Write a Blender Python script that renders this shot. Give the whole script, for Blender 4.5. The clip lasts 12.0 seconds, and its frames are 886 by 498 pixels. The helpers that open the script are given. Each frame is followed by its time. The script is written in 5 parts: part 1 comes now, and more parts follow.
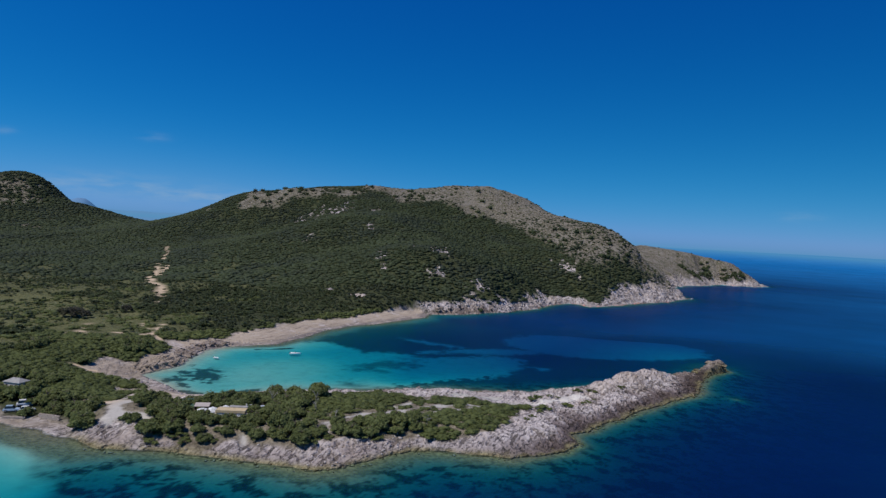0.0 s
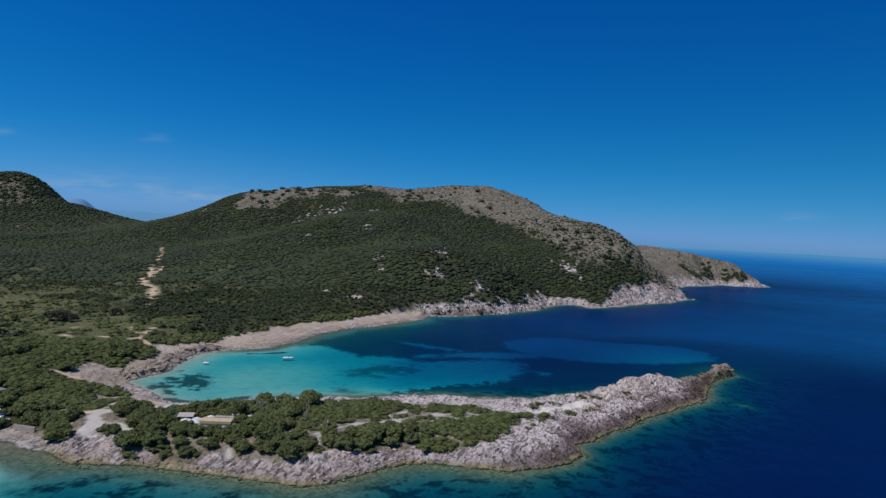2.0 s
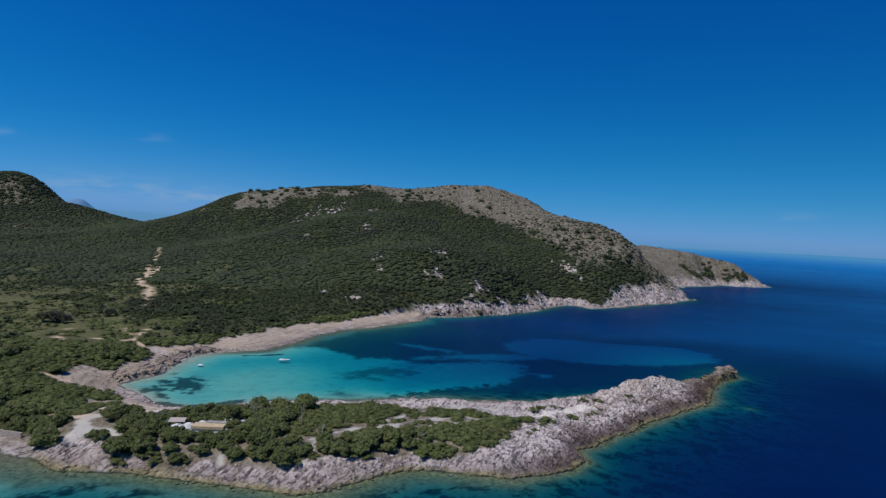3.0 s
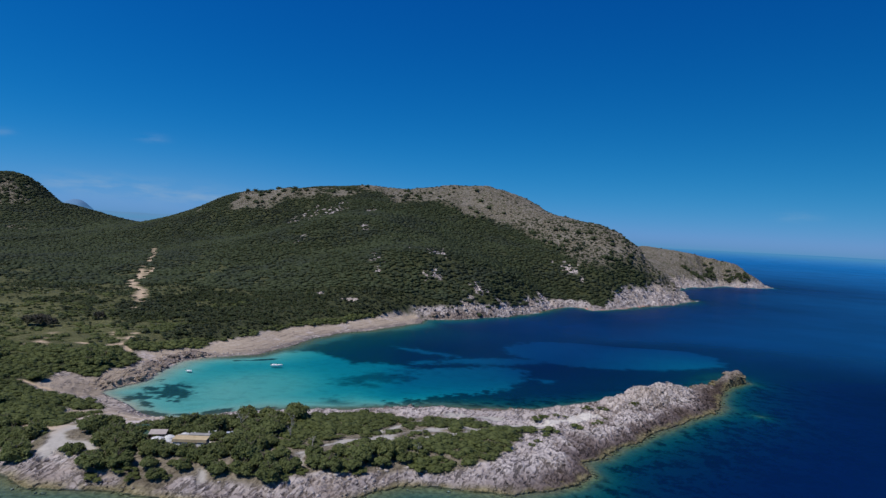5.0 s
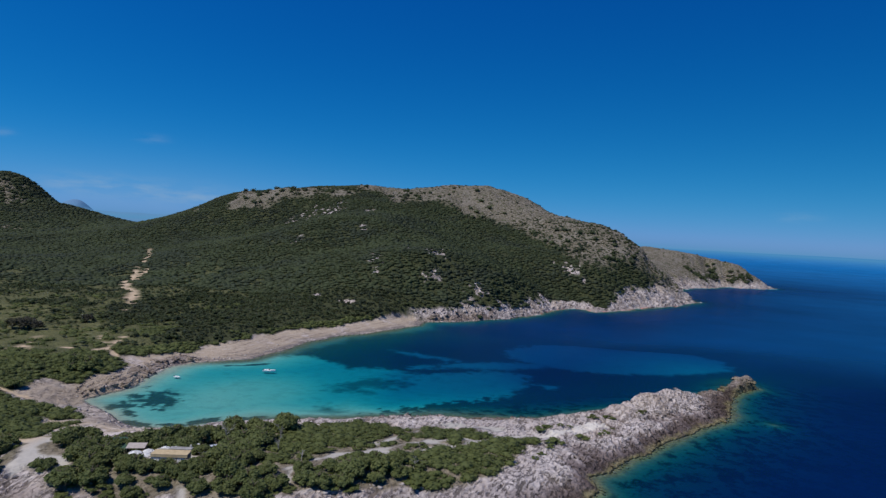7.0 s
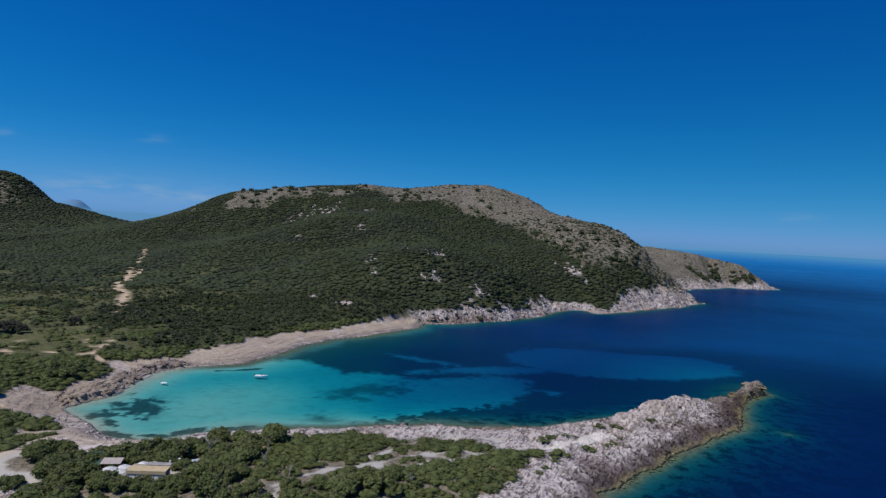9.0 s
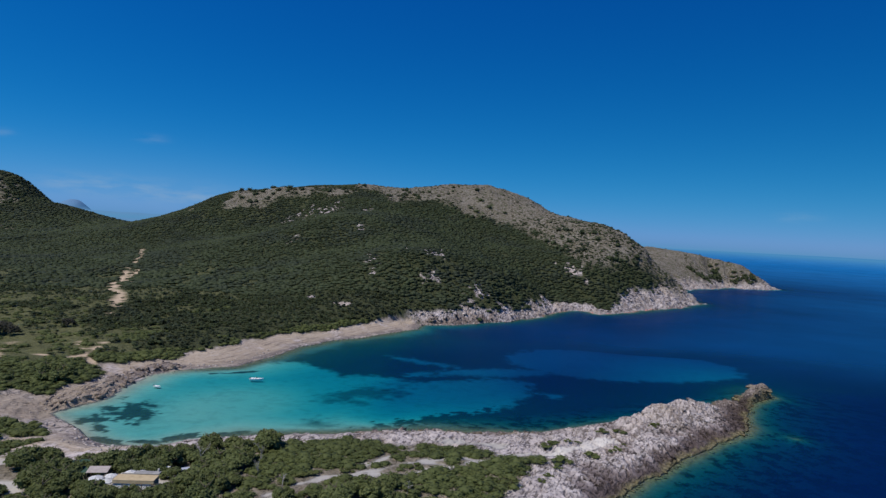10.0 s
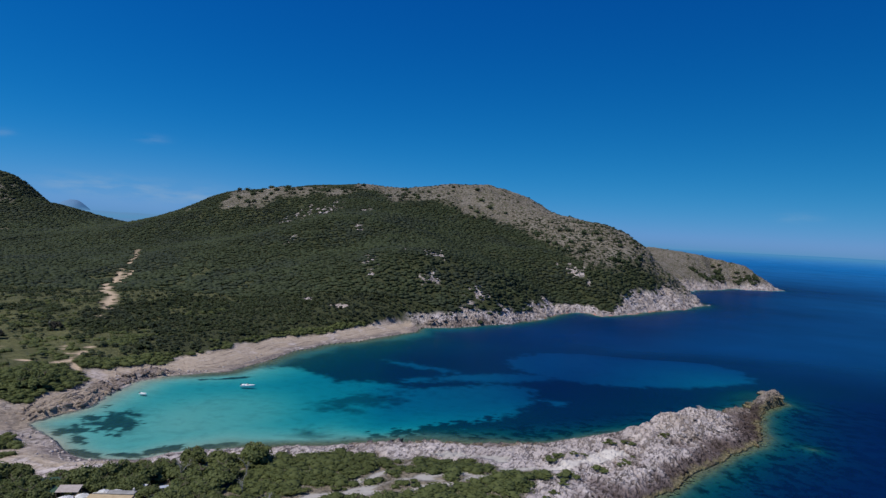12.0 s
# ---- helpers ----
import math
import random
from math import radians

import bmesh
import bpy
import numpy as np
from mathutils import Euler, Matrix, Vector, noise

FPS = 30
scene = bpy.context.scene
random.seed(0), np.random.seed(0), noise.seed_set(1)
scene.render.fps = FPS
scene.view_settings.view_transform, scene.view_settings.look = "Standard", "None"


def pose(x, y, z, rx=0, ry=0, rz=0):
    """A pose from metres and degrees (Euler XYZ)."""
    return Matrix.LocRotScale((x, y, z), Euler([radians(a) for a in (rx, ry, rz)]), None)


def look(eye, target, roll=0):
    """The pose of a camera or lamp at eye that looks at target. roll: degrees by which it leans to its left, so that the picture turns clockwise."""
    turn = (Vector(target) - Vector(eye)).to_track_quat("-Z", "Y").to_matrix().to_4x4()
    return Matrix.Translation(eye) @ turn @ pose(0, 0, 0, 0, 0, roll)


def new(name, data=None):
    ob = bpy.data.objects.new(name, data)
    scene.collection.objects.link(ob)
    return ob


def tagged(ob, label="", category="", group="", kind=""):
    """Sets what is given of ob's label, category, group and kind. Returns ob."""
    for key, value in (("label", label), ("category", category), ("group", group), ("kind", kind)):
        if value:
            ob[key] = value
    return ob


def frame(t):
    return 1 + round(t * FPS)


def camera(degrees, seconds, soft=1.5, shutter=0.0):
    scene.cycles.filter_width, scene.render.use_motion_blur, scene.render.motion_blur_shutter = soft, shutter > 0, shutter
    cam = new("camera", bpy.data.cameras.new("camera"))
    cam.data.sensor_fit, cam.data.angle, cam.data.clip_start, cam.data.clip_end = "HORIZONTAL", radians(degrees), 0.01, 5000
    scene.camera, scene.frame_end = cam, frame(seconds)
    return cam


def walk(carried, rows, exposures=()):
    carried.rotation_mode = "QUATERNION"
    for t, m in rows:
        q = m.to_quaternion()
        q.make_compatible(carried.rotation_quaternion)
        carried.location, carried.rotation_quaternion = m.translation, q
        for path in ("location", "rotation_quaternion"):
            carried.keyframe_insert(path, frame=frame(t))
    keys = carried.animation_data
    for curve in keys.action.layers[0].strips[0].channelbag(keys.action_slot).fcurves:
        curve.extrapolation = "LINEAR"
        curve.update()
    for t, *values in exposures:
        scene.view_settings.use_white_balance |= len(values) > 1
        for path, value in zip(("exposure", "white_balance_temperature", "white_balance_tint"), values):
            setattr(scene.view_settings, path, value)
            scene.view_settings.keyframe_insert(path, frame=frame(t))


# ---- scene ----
cam = camera(70.9, 12.0, soft=1.4)
PATH = [
    (0, (-0.528, -0.185, 60.983), (-0.602, 1.813, 60.929), 3.5),
    (0.5, (-0.424, 2.18, 60.988), (-0.497, 4.177, 60.934), 3.4),
    (1, (-0.331, 4.541, 60.989), (-0.403, 6.539, 60.936), 3.4),
    (1.5, (-0.251, 6.895, 60.982), (-0.323, 8.893, 60.929), 3.4),
    (2, (-0.182, 9.246, 60.971), (-0.254, 11.244, 60.918), 3.4),
    (2.5, (-0.129, 11.613, 60.959), (-0.201, 13.611, 60.907), 3.4),
    (3, (-0.083, 14.013, 60.951), (-0.154, 16.011, 60.898), 3.4),
    (5, (0.095, 23.791, 60.906), (0.025, 25.789, 60.855), 3.4),
    (5.5, (0.142, 26.264, 60.904), (0.071, 28.263, 60.853), 3.3),
    (6, (0.204, 28.771, 60.905), (0.133, 30.769, 60.854), 3.4),
    (6.5, (0.271, 31.298, 60.907), (0.2, 33.296, 60.857), 3.4),
    (7, (0.32, 33.821, 60.907), (0.249, 35.819, 60.857), 3.4),
    (9, (0.419, 43.874, 60.885), (0.348, 45.872, 60.835), 3.4),
    (9.5, (0.419, 46.358, 60.886), (0.348, 48.357, 60.836), 3.4),
    (10, (0.403, 48.822, 60.891), (0.333, 50.82, 60.841), 3.4),
    (10.5, (0.399, 51.271, 60.897), (0.328, 53.269, 60.847), 3.4),
    (11, (0.416, 53.721, 60.906), (0.346, 55.719, 60.857), 3.4),
    (11.5, (0.447, 56.164, 60.914), (0.376, 58.162, 60.865), 3.4),
    (12, (0.487, 58.605, 60.923), (0.416, 60.604, 60.874), 3.4),
]
walk(cam, [(t, look(eye, target, roll)) for t, eye, target, roll in PATH])

import itertools

# ---- world and sun ----
SUN_ELEV, SUN_AZ = 58.0, -130.0          # degrees; azimuth from +y towards +x
sun_dir = Vector((math.cos(radians(SUN_ELEV)) * math.sin(radians(SUN_AZ)),
                  math.cos(radians(SUN_ELEV)) * math.cos(radians(SUN_AZ)), math.sin(radians(SUN_ELEV))))
world = bpy.data.worlds.new("sky")
scene.world = world
world.use_nodes = True
wn = world.node_tree
wn.nodes.clear()
sky = wn.nodes.new("ShaderNodeTexSky")
sky.sky_type = "NISHITA"
sky.sun_disc = False
sky.sun_elevation = radians(SUN_ELEV)
sky.sun_rotation = radians(SUN_AZ)
sky.altitude, sky.air_density, sky.dust_density, sky.ozone_density = 0, 1.0, 0.1, 2.0
bands = wn.nodes.new("ShaderNodeSeparateColor")
joined = wn.nodes.new("ShaderNodeCombineColor")
wn.links.new(sky.outputs[0], bands.inputs[0])
# polarised look of the sky: (band read, gain, power) for red, green and blue
for i, (band, gain, power) in enumerate(((0, 0.0034, 2.8), (1, 0.311, 1.1), (1, 2.26, 0.486))):
    p = wn.nodes.new("ShaderNodeMath")
    p.operation, p.inputs[1].default_value = "POWER", power
    g = wn.nodes.new("ShaderNodeMath")
    g.operation, g.inputs[1].default_value = "MULTIPLY", gain
    wn.links.new(bands.outputs[band], p.inputs[0])
    wn.links.new(p.outputs[0], g.inputs[0])
    wn.links.new(g.outputs[0], joined.inputs[i])
# thin wisps of cloud: bearing and height as slopes, their spread, and strength
WISPS = [(-0.519, 0.126, 0.024, 0.006, 0.2), (-0.77, 0.124, 0.02, 0.006, 0.2), (-0.60, 0.045, 0.12, 0.016, 0.3), (-0.42, 0.035, 0.10, 0.014, 0.35), (0.52, 0.058, 0.03, 0.008, 0.2)]
back = wn.nodes.new("ShaderNodeBackground")
back.inputs["Strength"].default_value = 0.1
wout = wn.nodes.new("ShaderNodeOutputWorld")
coord = wn.nodes.new("ShaderNodeTexCoord")
axes = wn.nodes.new("ShaderNodeSeparateXYZ")
wn.links.new(coord.outputs["Generated"], axes.inputs[0])


def sky_math(op, a, b=0.0, c=0.0):
    n = wn.nodes.new("ShaderNodeMath")
    n.operation = op
    for i, v in enumerate((a, b, c)):
        if isinstance(v, bpy.types.NodeSocket):
            wn.links.new(v, n.inputs[i])
        else:
            n.inputs[i].default_value = v
    return n.outputs[0]


side = sky_math("MULTIPLY_ADD", axes.outputs[0], -0.16, 1.0)
shine = wn.nodes.new("ShaderNodeVectorMath")
shine.operation = "SCALE"
wn.links.new(joined.outputs[0], shine.inputs[0])
wn.links.new(side, shine.inputs["Scale"])
streak = wn.nodes.new("ShaderNodeMapping")
streak.inputs["Scale"].default_value, streak.inputs["Rotation"].default_value = (14, 14, 60), (0, radians(12), 0)
wn.links.new(coord.outputs["Generated"], streak.inputs["Vector"])
fluff = wn.nodes.new("ShaderNodeTexNoise")
fluff.inputs["Scale"].default_value, fluff.inputs["Detail"].default_value, fluff.inputs["Roughness"].default_value = 1.6, 6, 0.6
wn.links.new(streak.outputs[0], fluff.inputs["Vector"])
cloud = 0.0
for cx, cz, rx, rz, most in WISPS:
    ex = sky_math("DIVIDE", sky_math("SUBTRACT", sky_math("DIVIDE", axes.outputs[0], axes.outputs[1]), cx), rx)
    ez = sky_math("DIVIDE", sky_math("SUBTRACT", sky_math("DIVIDE", axes.outputs[2], axes.outputs[1]), cz), rz)
    near = sky_math("EXPONENT", sky_math("MULTIPLY", sky_math("ADD", sky_math("MULTIPLY", ex, ex), sky_math("MULTIPLY", ez, ez)), -1.0))
    cloud = sky_math("ADD", sky_math("MULTIPLY", near, most), cloud)
cloud = sky_math("MULTIPLY", cloud, sky_math("MULTIPLY", sky_math("GREATER_THAN", axes.outputs[1], 0.05), sky_math("SMOOTH_MAX", sky_math("MULTIPLY_ADD", fluff.outputs[0], 3.4, -1.25), 0.0, 0.1)))
hx = sky_math("DIVIDE", sky_math("ADD", axes.outputs[0], 0.45), 0.3)
hz = sky_math("DIVIDE", axes.outputs[2], 0.07)
mist = sky_math("EXPONENT", sky_math("MULTIPLY", sky_math("ADD", sky_math("MULTIPLY", hx, hx), sky_math("MULTIPLY", hz, hz)), -1.0))
cloud = sky_math("MULTIPLY_ADD", sky_math("MULTIPLY", mist, sky_math("GREATER_THAN", axes.outputs[1], 0.0)), 0.2, cloud)
veil = wn.nodes.new("ShaderNodeMix")
veil.data_type = "RGBA"
wn.links.new(cloud, veil.inputs[0])
wn.links.new(shine.outputs[0], veil.inputs[6])
veil.inputs[7].default_value = (3.0, 4.2, 5.6, 1)
wn.links.new(veil.outputs[2], back.inputs[0])
wn.links.new(back.outputs[0], wout.inputs[0])

sun = new("sun", bpy.data.lights.new("sun", "SUN"))
sun.data.energy, sun.data.angle, sun.data.color = 3.6, radians(0.53), (1.0, 0.95, 0.88)
sun.matrix_world = look(sun_dir * 500, (0, 0, 0))
scene.view_settings.exposure = 0.0

# ---- numeric noise ----
rng = np.random.default_rng(7)
LATTICE = rng.random((256, 256))


def value_noise(x, y):
    xi, yi = np.floor(x).astype(int), np.floor(y).astype(int)
    u, v = x - xi, y - yi
    u, v = u * u * u * (u * (u * 6 - 15) + 10), v * v * v * (v * (v * 6 - 15) + 10)
    a, b = LATTICE[xi & 255, yi & 255], LATTICE[(xi + 1) & 255, yi & 255]
    c, d = LATTICE[xi & 255, (yi + 1) & 255], LATTICE[(xi + 1) & 255, (yi + 1) & 255]
    return (a * (1 - u) + b * u) * (1 - v) + (c * (1 - u) + d * u) * v * 1.0


def fbm(x, y, size, octaves=4, gain=0.5):
    """Fractal noise in -1..1 with its largest bumps about size metres across."""
    total, amp, norm = 0.0, 1.0, 0.0
    for k in range(octaves):
        f = 2.0 ** k / size
        cs, sn = math.cos(0.6 * k), math.sin(0.6 * k)
        total = total + amp * (2 * value_noise((x * cs - y * sn) * f + 17.3 * k, (x * sn + y * cs) * f + 5.1 * k) - 1)
        norm += amp
        amp *= gain
    return np.clip(1.8 * total / norm, -1.3, 1.3)


def smooth(a, b, v):
    t = np.clip((v - a) / (b - a), 0, 1)
    return t * t * (3 - 2 * t)


def ellipse(x, y, cx, cy, rx, ry, turn):
    """1 at the middle, 0 at the rim, negative outside."""
    c, s = math.cos(radians(turn)), math.sin(radians(turn))
    u, v = (x - cx) * c + (y - cy) * s, -(x - cx) * s + (y - cy) * c
    return 1 - np.sqrt((u / rx) ** 2 + (v / ry) ** 2)


# ---- plan of the coast, walked from the south beach round the headland and the cove to the capes ----
SOUTH = [(-2300, 60), (-700, 130), (-300, 158), (-160, 173), (-125, 167), (-104, 161), (-92, 156), (-72, 156), (-50, 154), (-35, 151.5),
         (-28, 154.5), (-22, 162), (-13, 170), (-4, 172), (15, 171), (24, 174), (32, 180), (36, 188), (37, 196)]
POINT = [(57, 217), (72, 234), (87, 250), (101, 263), (110, 284), (120, 303), (133, 317), (133, 322), (126, 317), (112, 302),
         (98, 291), (85, 281), (72, 271), (60, 263), (44, 253), (25, 242), (9, 238), (-8, 238), (-23, 233)]
COVE = [(-45, 226), (-60, 221), (-74, 215), (-79, 209), (-89, 207), (-97, 210), (-105, 218), (-119, 229), (-120, 235), (-115, 248),
        (-116, 264), (-117, 283), (-112, 293), (-92, 307), (-85, 330), (-79, 358), (-67, 380), (-52, 398), (-39, 419), (-26, 438)]
CAPES = [(-24, 455), (-4, 464), (35, 500), (58, 532), (76, 568), (92, 597), (107, 604), (116, 582), (139, 600), (176, 643), (215, 682),
         (259, 731), (266, 745), (262, 780), (280, 880), (343, 993), (378, 1010), (429, 1072), (464, 1065), (517, 1093), (530, 1108)]
NORTH = [(500, 1170), (400, 1280), (150, 1500), (-400, 1900), (-2300, 2300)]
COAST = np.array(SOUTH + POINT + COVE + CAPES + NORTH, float)


def outline_distance(px, py, outline):
    """Metres to a closed outline: positive inside."""
    best = np.full(px.shape, 1e18)
    inside = np.zeros(px.shape, bool)
    n = len(outline)
    for i in range(n):
        (ax, ay), (bx, by) = outline[i], outline[(i + 1) % n]
        dx, dy = bx - ax, by - ay
        t = np.clip(((px - ax) * dx + (py - ay) * dy) / (dx * dx + dy * dy), 0, 1)
        best = np.minimum(best, (px - ax - t * dx) ** 2 + (py - ay - t * dy) ** 2)
        if ay != by:
            cross = (ay > py) != (by > py)
            inside ^= cross & (px < ax + (py - ay) / (by - ay) * dx)
    return np.where(inside, 1.0, -1.0) * np.sqrt(best)


def shore_distance(x, y):
    """Metres to the coast: positive on land."""
    wob = np.clip((np.abs(x) + np.abs(y - 250)) / 400, 0.35, 2.5)
    px = x + wob * 2.6 * fbm(x, y, 11, 4)
    py = y + wob * 2.6 * fbm(x + 91, y - 37, 14, 3)
    return outline_distance(px, py, COAST)


# ---- heights of the hills: summits, spurs and valley floors (x, y, z) ----
CREST = [(-494, 975, 49), (-450, 972, 61), (-421, 965, 70), (-393, 958, 81), (-366, 953, 96.5), (-348, 952, 102.5), (-314, 950, 107), (-273, 950, 114.5), (-222, 950, 117),
         (-182, 955, 121), (-158, 960, 123), (-118, 980, 124), (-106, 988, 122), (-86, 996, 124.5), (-34, 1010, 134), (27, 1008, 138), (61, 990, 129), (77, 978, 124.5), (93, 965, 116.5),
         (109, 953, 106.5), (124, 940, 98), (137, 920, 91), (156, 893, 87), (167, 872, 81.5), (180, 832, 79), (187, 800, 74.5), (193, 772, 66), (202, 745, 58.5)]
MAIN_HILL = [(224, 736, 42), (242, 733, 25), (-147, 717, 72), (-41, 555, 44), (-25, 541, 39), (119, 660, 34), (20, 497, 16)]
SLOPES = [(-231, 780, 52), (-272, 700, 35), (-200, 520, 13), (-140, 480, 11), (-126, 620, 40), (-51, 470, 15), (-10, 530, 28), (42, 590, 30), (111, 700, 44),
          (51, 760, 57), (-20, 820, 80), (159, 690, 36), (50, 850, 84), (-205, 422, 9), (-150, 315, 5), (-130, 250, 6), (-160, 210, 6), (-105, 360, 6), (-75, 420, 8),
          (-20, 480, 11), (90, 625, 10), (130, 620, 9), (200, 700, 22)]
WEST = [(-870, 1130, 112), (-837, 1128, 123), (-816, 1128, 122), (-789, 1120, 116), (-762, 1112, 96), (-729, 1102, 74), (-704, 1095, 72), (-662, 1085, 66.5), (-631, 1075, 58.5), (-592, 1060, 50.5), (-537, 1020, 47),
        (-609, 850, 30), (-497, 800, 32), (-382, 750, 29), (-396, 520, 8), (-298, 520, 9), (-266, 400, 6), (-199, 380, 6), (-400, 300, 8), (-700, 500, 14), (-1000, 700, 40),
        (-1100, 1100, 90), (-300, 230, 8), (-820, 1000, 75), (-700, 960, 50)]
BEYOND = [(314, 1142, 58.5), (339, 1135, 57.5), (366, 1128, 53), (402, 1122, 51), (438, 1114, 44.5), (454, 1108, 40), (479, 1100, 38), (496, 1103, 20), (400, 1050, 20), (290, 1000, 30), (250, 850, 25),
          (150, 1035, 74), (90, 1095, 95), (300, 1230, 38), (400, 1180, 30), (-740, 1160, 62), (-600, 1180, 35),
          (-500, 1250, 0), (-200, 1250, 70), (50, 1250, 70), (-850, 1350, 15), (300, 1300, 20), (-1500, 1500, 60), (-2200, 1000, 60), (-2200, 2200, 30), (-2200, 300, 20), (225, 1010, 50), (178, 955, 72)]
KNOTS = np.array(CREST + MAIN_HILL + SLOPES + WEST + BEYOND, float)
KNOTS = KNOTS[np.unique(KNOTS[:, :2], axis=0, return_index=True)[1]]


def spline_weights():
    """Thin-plate weights through the knots."""
    n = len(KNOTS)
    p = KNOTS[:, :2] / 500
    r2 = ((p[:, None] - p[None]) ** 2).sum(-1)
    k = 0.5 * r2 * np.log(r2 + 1e-12) + np.eye(n) * 0.0004
    q = np.hstack([np.ones((n, 1)), p])
    m = np.block([[k, q], [q.T, np.zeros((3, 3))]])
    return np.linalg.solve(m, np.concatenate([KNOTS[:, 2], np.zeros(3)]))


WEIGHTS = spline_weights()


def hill(x, y):
    px, py = x / 500, y / 500
    z = WEIGHTS[-3] + WEIGHTS[-2] * px + WEIGHTS[-1] * py
    for (kx, ky, _), w in zip(KNOTS, WEIGHTS):
        r2 = (px - kx / 500) ** 2 + (py - ky / 500) ** 2
        z = z + w * 0.5 * r2 * np.log(r2 + 1e-12)
    return z


RIDGE = [(30, 224, 1.2, 16), (48, 241, 2.0, 15), (61, 253, 3.5, 13), (70, 262, 5.6, 11), (80, 270, 5.9, 10), (86, 275, 4.3, 9), (93, 281.5, 2.8, 8), (99, 287, 2.0, 8), (105, 293, 2.3, 7), (110, 298, 1.2, 6), (116, 304, 1.9, 6), (124, 311.5, 4.4, 6), (129, 316, 5.4, 5), (132, 319, 4.2, 4)]


def ridge_height(x, y):
    """The rocky spine of the headland."""
    z = np.zeros(x.shape)
    for (ax, ay, az, aw), (bx, by, bz, bw) in zip(RIDGE, RIDGE[1:]):
        dx, dy = bx - ax, by - ay
        t = np.clip(((x - ax) * dx + (y - ay) * dy) / (dx * dx + dy * dy), 0, 1)
        d2 = (x - ax - t * dx) ** 2 + (y - ay - t * dy) ** 2
        z = np.maximum(z, (az + t * (bz - az)) * np.exp(-d2 / (aw + t * (bw - aw)) ** 2))
    return z


def on_headland(x, y):
    """1 on the headland, 0 on the mainland."""
    return smooth(-112, -98, x) * smooth(20, 0, y - np.where(x < 0, 245, 245 + 0.62 * x))


# open ground round the cove: the long pale beach, the ledge with its sandy top, the inner beach
BEACH = [(-139, 281), (-131, 291), (-125, 300), (-117, 307.5), (-119.5, 314), (-113.5, 323), (-107.5, 335), (-105, 349), (-94.5, 371), (-91.5, 378), (-77.5, 393.5), (-63.5, 417), (-47, 443), (-40, 455.5), (-33, 459),
         (-10, 440), (-30, 400), (-60, 360), (-70, 310), (-100, 285), (-112, 270), (-130, 272)]
LEDGE_TOP = [(-139, 217), (-141, 239), (-130, 242), (-132, 250), (-129, 264), (-134, 281), (-110, 277), (-100, 240), (-98, 215), (-106, 208.5), (-117, 215.4), (-120, 212.5), (-126, 217.5), (-131, 216)]
INNER_BEACH = [(-121, 197), (-117, 201.5), (-116, 209), (-114, 216), (-104, 214), (-96, 214), (-72, 217), (-74, 203), (-81, 195), (-82, 189.5), (-87, 187.5), (-92, 189.5), (-99, 187), (-108, 192)]
SCRUB_STRIPS = [((-115.5, 207), (-111, 210), 1.4), ((-111.5, 198), (-106.5, 200), 2.2), ((-102.5, 191.7), (-94.5, 192.6), 1.5), ((-95.5, 188), (-88, 190), 1.3), ((-111, 333), (-107, 337), 1.6), ((-84, 392), (-79, 395), 1.2)]


def open_ground(x, y):
    """Metres inside the open ground round the cove; negative where plants grow."""
    m = np.maximum(np.maximum(outline_distance(x, y, BEACH), outline_distance(x, y, LEDGE_TOP)), outline_distance(x, y, INNER_BEACH))
    for (ax, ay), (bx, by), half in SCRUB_STRIPS:
        t = np.clip(((x - ax) * (bx - ax) + (y - ay) * (by - ay)) / ((bx - ax) ** 2 + (by - ay) ** 2), 0, 1)
        m = np.minimum(m, np.hypot(x - ax - t * (bx - ax), y - ay - t * (by - ay)) - half)
    return m - 0.8 + 1.1 * fbm(x, y, 5, 3)


FRONT_EDGE = [(-107, 164), (-96, 168), (-86, 165), (-75, 159), (-66, 155), (-60, 160), (-52, 158), (-38, 161), (-31, 165), (-24, 169), (-14, 174), (-1, 176), (9, 181), (15, 192), (18, 200), (20, 206), (24, 212)]
BACK_EDGE = [(-107, 189), (-98, 190), (-87, 187), (-80, 191), (-70, 197), (-60, 203), (-45, 209), (-39, 211), (-27, 217), (-17, 216), (-7, 213.5), (3, 217), (12, 214), (24, 212)]


def headland_green(x, y):
    """Distance in metres inside the headland's belt of trees."""
    f, b = np.array(FRONT_EDGE), np.array(BACK_EDGE)
    lo, hi = np.interp(x, f[:, 0], f[:, 1]), np.interp(x, b[:, 0], b[:, 1])
    return np.minimum(np.minimum(y - lo, hi - y), 25 - x) + 1.8 * fbm(x, y, 7, 3)


